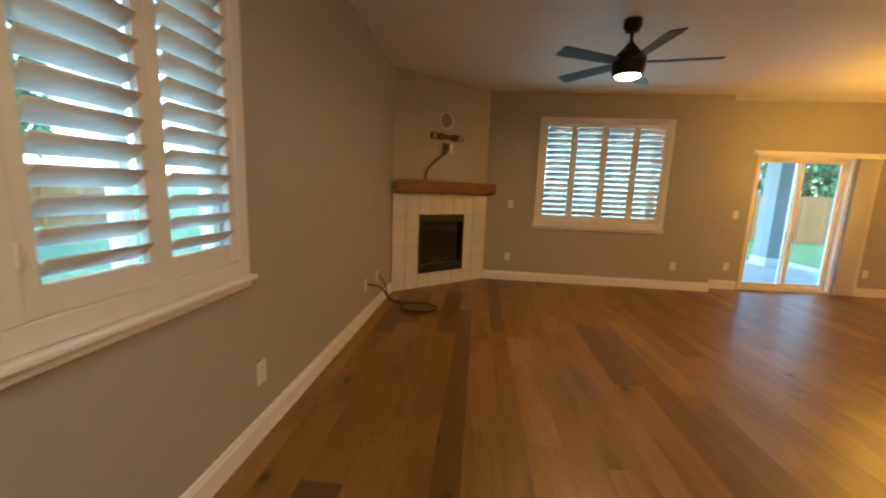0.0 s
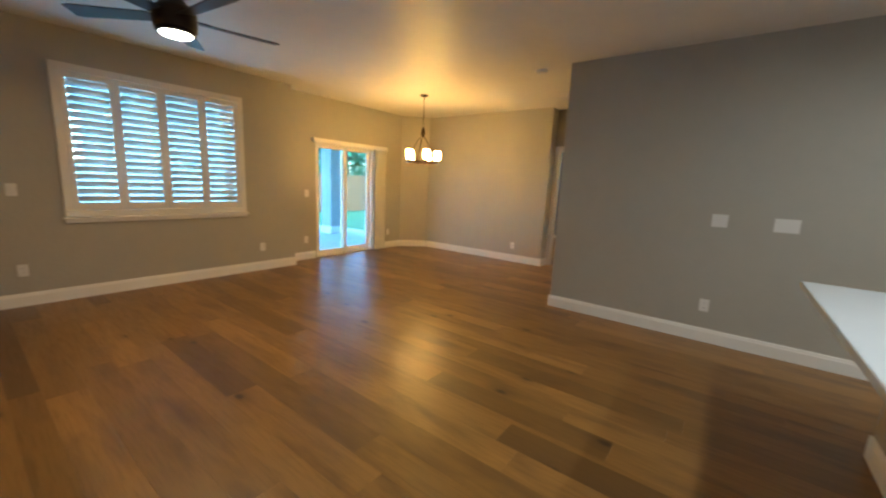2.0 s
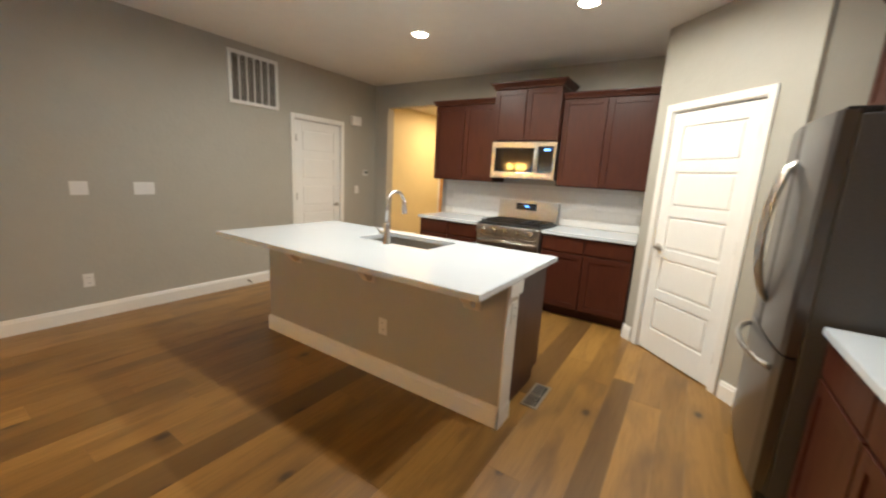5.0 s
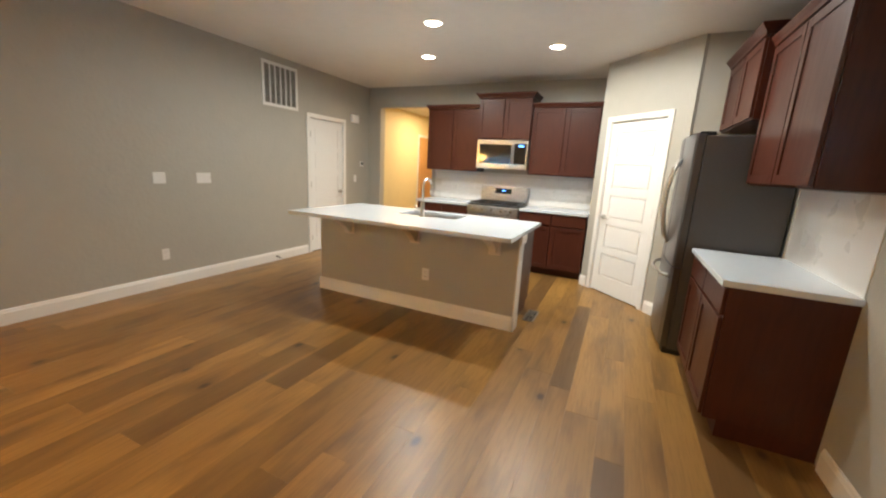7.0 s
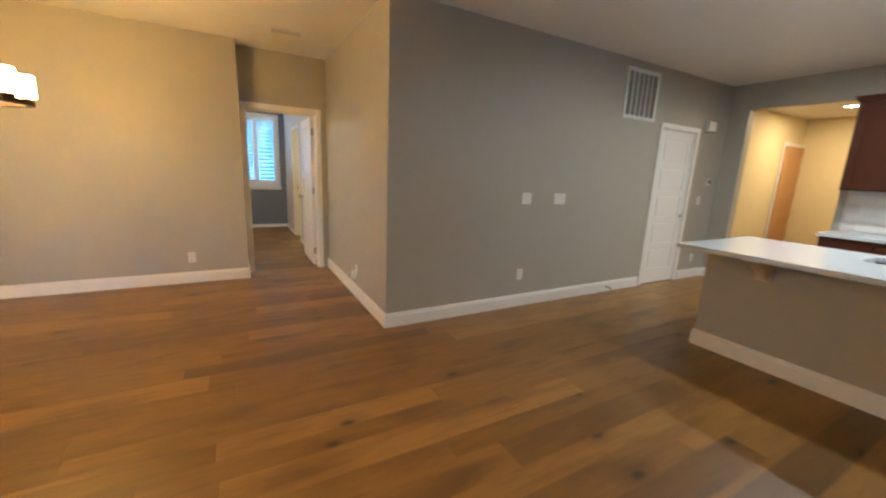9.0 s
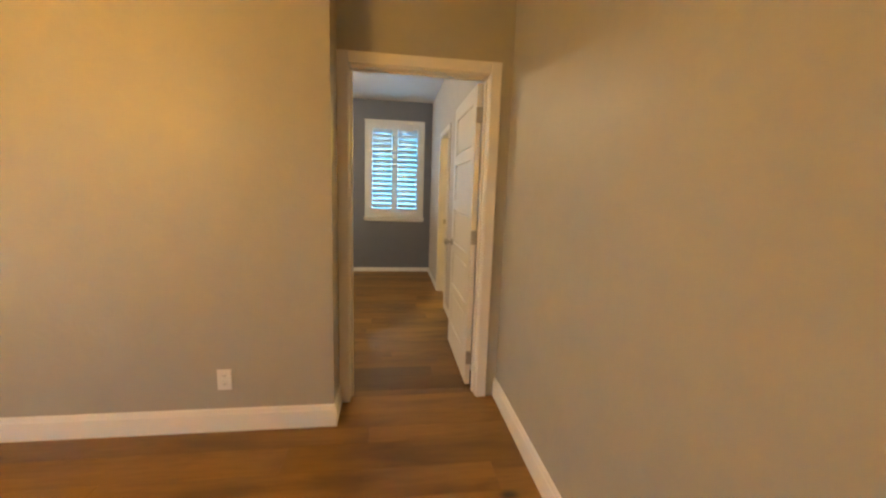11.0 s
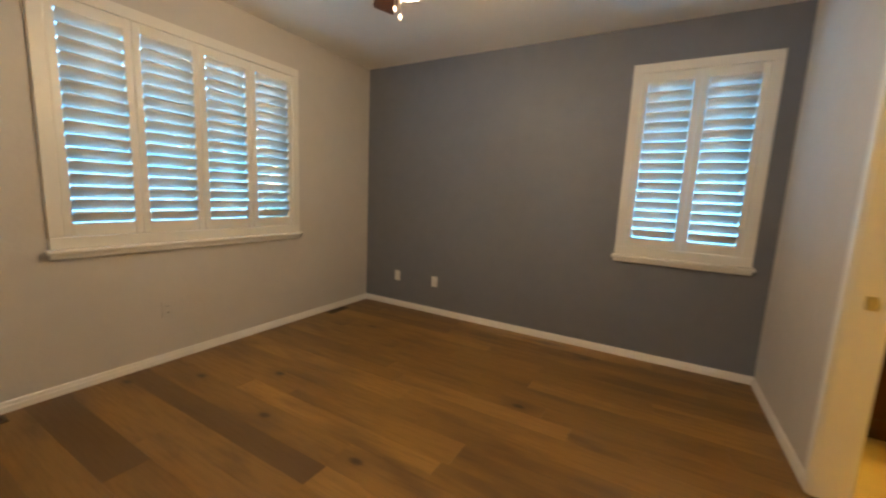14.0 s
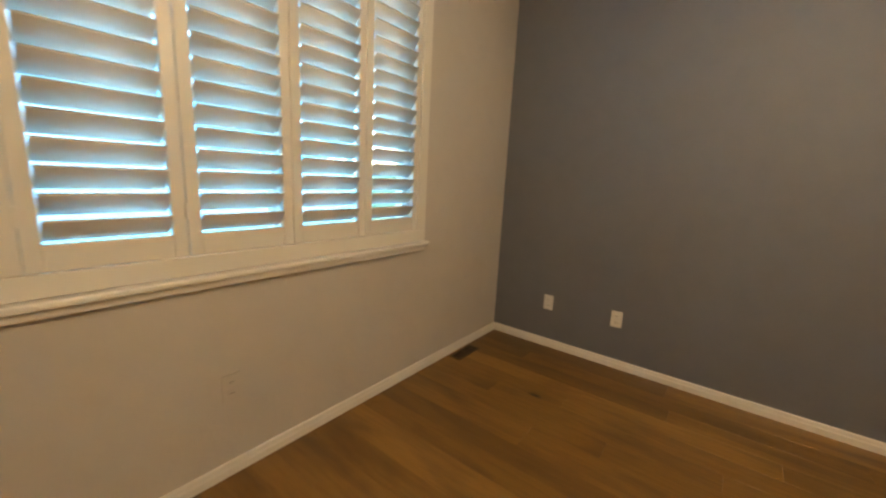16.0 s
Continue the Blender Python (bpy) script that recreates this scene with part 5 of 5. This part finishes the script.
def bowed(x0, x1, z0, z1):
    bm = bmesh.new()
    n = 12
    cs = []
    for i in range(n + 1):
        u = i / n
        x = x0 + (x1 - x0) * u
        g = (x / FW - 0.5) * 2
        y = -FD - 0.055 - 0.03 * (1 - g * g) + (0.008 if i in (0, n) else 0)
        cs.append([bm.verts.new((x, y, z0)), bm.verts.new((x, y, z1)), bm.verts.new((x, -FD - 0.004, z1)), bm.verts.new((x, -FD - 0.004, z0))])
    for a, b in zip(cs, cs[1:]):
        for k in range(4):
            f = bm.faces.new((a[k], b[k], b[(k + 1) % 4], a[(k + 1) % 4]))
    bm.faces.new(cs[0])
    bm.faces.new(list(reversed(cs[-1])))
    bmesh.ops.recalc_face_normals(bm, faces=bm.faces)
    return bm


for x0, x1, hx, s in ((0.005, FW / 2 - 0.003, FW / 2 - 0.05, -1), (FW / 2 + 0.003, FW - 0.005, FW / 2 + 0.05, 1)):
    d_ = part("door", bowed(x0, x1, 0.74, FH), DARKSTEEL, fr)
    g = bmesh.new()
    tube(g, arc(lambda u: (hx + s * 0.02 * math.sin(math.pi * u), -FD - 0.082 - 0.075 * math.sin(math.pi * u) ** 0.6, 0.88 + 0.72 * u), 18), 0.014, 10)
    part("handle", g, STEEL, d_, "curved bright steel handle")
d_ = part("freezer_drawer", bowed(0.005, FW - 0.005, 0.06, 0.73), DARKSTEEL, fr)
g = bmesh.new()
tube(g, arc(lambda u: (0.1 + 0.705 * u, -FD - 0.07 - 0.085 * math.sin(math.pi * u) ** 0.6, 0.64), 18), 0.014, 10)
part("handle", g, STEEL, d_, "curved bright steel handle")
part("hinge_cover", box(FW - 0.12, FW - 0.01, -FD - 0.04, -FD + 0.06, FH - 0.012, FH + 0.012, bevel=0.004), BLACK, fr)

# ---- bathroom ----
va = thing("bathroom_vanity", axes((BX1 - 0.03, 1.80, 0), (0, -1), (1, 0)), "dark cherry bathroom vanity with white cultured top", "vanity")
va.matrix_world = Matrix(((0, 1, 0, BX1 - 0.032), (-1, 0, 0, 1.80), (0, 0, 1, 0), (0, 0, 0, 1)))
g = bmesh.new()
bx(g, 0, 1.0, -0.47, 0, 0.09, 0.76, bevel=0.002)
bx(g, 0.0, 1.0, -0.41, 0, 0, 0.09)
part("body", g, CHERRY, va)
for k in range(2):
    part("drawer_front", box(0.5 * k + 0.01, 0.5 * k + 0.49, -0.489, -0.4705, 0.6, 0.745, bevel=0.004), CHERRY, va)
    part("door", shaker(bmesh.new(), 0.5 * k + 0.01, 0.5 * k + 0.49, 0.1, 0.585, -0.4705), CHERRY, va)
g = bmesh.new()
bx(g, -0.015, 1.015, -0.5, 0, 0.76, 0.86, bevel=0.008)
bx(g, -0.015, 1.015, -0.02, 0, 0.86, 0.92, bevel=0.004)
part("sink_top", g, QUARTZ, va, "white moulded sink top")
g = bmesh.new()
tube(g, [(0.5, -0.1, 0.86), (0.5, -0.1, 0.95), (0.5, -0.14, 0.98), (0.5, -0.2, 0.95)], 0.012, 10)
part("faucet", g, NICKEL, va)
mi = thing("bathroom_mirror", va.matrix_world.copy(), "frameless bathroom wall mirror above the vanity", "mirror")
part("mirror_glass", box(0.04, 1.0, -0.006, 0, 0.93, 1.80), MIRROR, mi)
sc = thing("vanity_light", va.matrix_world @ pose(0.25, 0, 2.17), "lit amber glass vanity light above the mirror", "wall light")
part("back_plate", box(-0.2, 0.2, -0.02, 0, -0.05, 0.05, bevel=0.006), NICKEL, sc)
for x in (-0.1, 0.1):
    part("shade", lathe(bmesh.new(), [(0.012, 0.062), (0.045, 0.05), (0.07, 0.015), (0.078, -0.03), (0.07, -0.06), (0.03, -0.075)], 20, pose(x, -0.1, 0.1)), BULBGLOW, sc, "lit glass shade")
    part("arm", tube(bmesh.new(), [(x, -0.02, 0.03), (x, -0.08, 0.1), (x, -0.1, 0.14)], 0.008, 8), NICKEL, sc)
tw = thing("towel_bar", axes((9.62, -0.1, 1.35), (1, 0), (0, 1)), "slim metal towel bar on the bathroom wall", "towel bar")
g = bmesh.new()
cyl(g, 0.008, (0, 0.06, 0), (0.6, 0.06, 0))
for x in (0.01, 0.59):
    cyl(g, 0.012, (x, 0, 0), (x, 0.065, 0), 10)
part("bar", g, NICKEL, tw)

# ---- outdoors ----
structure("ground", box(-400, 400, -400, 400, -0.6, -0.17), GRASS, "green lawn around the house", "ground")
structure("patio", box(2.6, 7.2, 6.37, 9.6, -0.168, -0.04), CONCRETE, "pale concrete patio slab", "patio")
po = thing("porch_post", pose(6.33, 8.95, -0.04), "wide pale painted porch post", "post")
part("shaft", box(-0.21, 0.21, -0.21, 0.21, 0.0, 2.68, bevel=0.01), SIDING, po)
part("base_trim", box(-0.24, 0.24, -0.24, 0.24, 0.0, 0.18, bevel=0.01), TRIM, po)
structure("porch_roof", box(2.4, 7.4, 6.37, 9.5, 2.65, 2.8), SIDING, "pale porch ceiling over the patio", "roof")


def fence(x0, y0, x1, y1, label):
    f = thing("fence", axes((x0, y0, -0.17), (x1 - x0, y1 - y0), (-(y1 - y0), x1 - x0)), label, "fence")
    L = math.hypot(x1 - x0, y1 - y0)
    bd_ = mesh_of(box(-0.069, 0.069, 0, 0.018, 0.03, 1.75, bevel=0.003), "board", FENCE)
    for k in range(int(L / 0.145)):
        part("board", bd_, FENCE, f, m=pose(0.07 + 0.145 * k, 0, random.uniform(-0.01, 0.01)))
    pst = mesh_of(box(-0.045, 0.045, 0.06, 0.15, 0, 1.7, bevel=0.004), "post", FENCE)
    for k in range(int(L / 2.4) + 1):
        part("post", pst, FENCE, f, m=pose(2.4 * k + 0.05, 0, 0))
    for z in (0.4, 1.45):
        part("rail", box(0, L, 0.02, 0.06, z, z + 0.09), FENCE, f)


fence(-3, 15.5, 16, 15.5, "cedar board fence behind the lawn")
fence(-12, 12.0, -12, -8.0, "cedar board fence beside the side yard")


def house(m, w, d, h, label):
    r = thing("neighbour_house", m, label, "house")
    part("wall", box(0, w, 0, d, 0, h), SIDING, r)
    g = bmesh.new()
    e = 0.4
    v = [g.verts.new(p) for p in ((-e, -e, h), (w + e, -e, h), (w + e, d + e, h), (-e, d + e, h), (-e, d / 2, h + d * 0.28), (w + e, d / 2, h + d * 0.28))]
    for q in ((0, 1, 5, 4), (2, 3, 4, 5), (0, 4, 3), (1, 2, 5), (3, 2, 1, 0)):
        g.faces.new([v[i] for i in q])
    bmesh.ops.recalc_face_normals(g, faces=g.faces)
    part("roof", g, ROOFM, r)
    for x in (w * 0.22, w * 0.68):
        wd = part("window", box(x, x + 1.1, -0.03, -0.002, 1.0, 2.2), TRIM, r)
        part("pane", box(x + 0.07, x + 1.03, -0.035, -0.031, 1.07, 2.13), BLKGLASS, wd)


house(pose(5.5, 25, -0.17), 12, 8, 5.2, "pale neighbouring house beyond the fence")
house(pose(17.0, 10, -0.17, 0, 0, -90), 14, 8, 3.2, "pale neighbouring house beside the bedroom")
house(pose(-30, -6, -0.17, 0, 0, 90), 16, 9, 4.0, "pale house across the side yard")


def tree(x, y, h, r, seed):
    rnd = random.Random(seed)
    t = thing("tree", pose(x, y, -0.17), "leafy green garden tree", "tree")
    g = bmesh.new()
    tube(g, [(0, 0, 0), (0.05, 0.02, h * 0.3), (-0.04, 0.05, h * 0.6), (0, 0, h * 0.85)], [0.16, 0.12, 0.08, 0.03], 9)
    for k in range(7):
        a = rnd.uniform(0, 6.28)
        z = h * rnd.uniform(0.35, 0.65)
        tube(g, [(0, 0, z), (0.5 * r * math.cos(a), 0.5 * r * math.sin(a), z + 0.4 * r), (0.85 * r * math.cos(a), 0.85 * r * math.sin(a), z + 0.6 * r)], [0.05, 0.035, 0.012], 6)
    part("trunk", g, BARK, t)
    verts, faces = [], []
    for k in range(4200):
        v = Vector((rnd.gauss(0, 1), rnd.gauss(0, 1), rnd.gauss(0, 1))).normalized() * r * rnd.uniform(0.35, 1.0) ** 0.6
        v *= 1 + 0.35 * noise.noise(v * 1.3 + Vector((seed, 0, 0)))
        c = v + Vector((0, 0, h * 0.68))
        q = Euler((rnd.uniform(0, 6), rnd.uniform(0, 6), rnd.uniform(0, 6))).to_matrix()
        s = rnd.uniform(0.08, 0.17)
        i = len(verts)
        for p in ((-s, 0, 0), (0, -s * 0.45, 0.01), (s, 0, 0), (0, s * 0.45, 0.01)):
            verts.append(tuple(c + q @ Vector(p)))
        faces.append((i, i + 1, i + 2, i + 3))
    me = bpy.data.meshes.new("crown")
    me.from_pydata(verts, [], faces)
    me.materials.append(LEAF)
    tagged(part("crown", me, LEAF, t), kind="stuff")


tree(14.2, 18.2, 4.6, 2.3, 3)
tree(17.6, 19.5, 5.0, 2.4, 8)
tree(-7.5, 4.5, 4.0, 1.5, 5)


# ---- plank floors ----
def planks(root, x0, x1, y0, y1, skip):
    rnd = random.Random(int(x0 * 100) + 7)
    wdt = 0.19
    x = x0
    while x < x1 - 0.001:
        stop = min([c for c in (-0.55, 0.3, 2.0, 3.35, XG, XE + 0.1, x1) if c > x + 0.02] + [x1])
        xe = x + rnd.choice((wdt, wdt, 0.14))
        if xe > stop - 0.03:
            xe = stop
        y = y0 - rnd.uniform(0, 1.6)
        while y < y1:
            L = rnd.choice((1.2, 1.5, 1.8, 2.1))
            a, b = max(y, y0), min(y + L, y1)
            y += L
            if b - a < 0.02:
                continue
            lim = skip((x + xe) / 2, a, b)
            for a, b in lim:
                if b - a < 0.02:
                    continue
                cx, cy = (x + xe) / 2, (a + b) / 2
                w2, l2, s, dz = (xe - x) / 2 - 0.0001, (b - a) / 2 - 0.0001, 0.0007, rnd.uniform(-0.0002, 0.0002)
                vs = []
                for i2, z in ((0, -0.014), (0, -0.0008 + dz), (s, 0.0 + dz)):
                    vs += [(-w2 + i2, -l2 + i2, z), (w2 - i2, -l2 + i2, z), (w2 - i2, l2 - i2, z), (-w2 + i2, l2 - i2, z)]
                fs = [(8, 9, 10, 11)]
                for q in (0, 4):
                    for k in range(4):
                        fs.append((q + k, q + (k + 1) % 4, q + 4 + (k + 1) % 4, q + 4 + k))
                me = bpy.data.meshes.new("plank")
                me.from_pydata(vs, [], fs)
                me.materials.append(PLANK)
                part("plank", me, PLANK, root, m=pose(cx, cy, 0))
        x = xe


def main_area(x, a, b):
    """The stretches of a plank at x that lie inside the great room, its hall and the passage."""
    lo, hi = -3.2, YN
    if x > 3.35:
        hi = YD + 0.03
    if x > 2.0 and x < XG:
        lo = -5.5
    if x < 0.3:
        lo = -2.9 if x > -0.55 else -1.6
    if x > XG:
        lo = YH
    if x > XE + 0.1:
        hi = 3.08
    return [(max(a, lo), min(b, hi))]


fl = thing("floor", pose(0, 0, 0), "wide-plank brown oak floor with knots, satin finish", "floor", kind="structure")
planks(fl, W0, XD + 0.12, -5.5, YD + 0.03, main_area)
fl2 = thing("floor_bedroom", pose(0, 0, 0), "wide-plank brown oak bedroom floor, satin finish", "floor", kind="structure")
planks(fl2, XD + 0.121, BX1, BY0 - 0.06, BY1, lambda x, a, b: [(max(a, BY0 - (0.06 if BD[0] < x < BD[1] else 0.0)), b)])
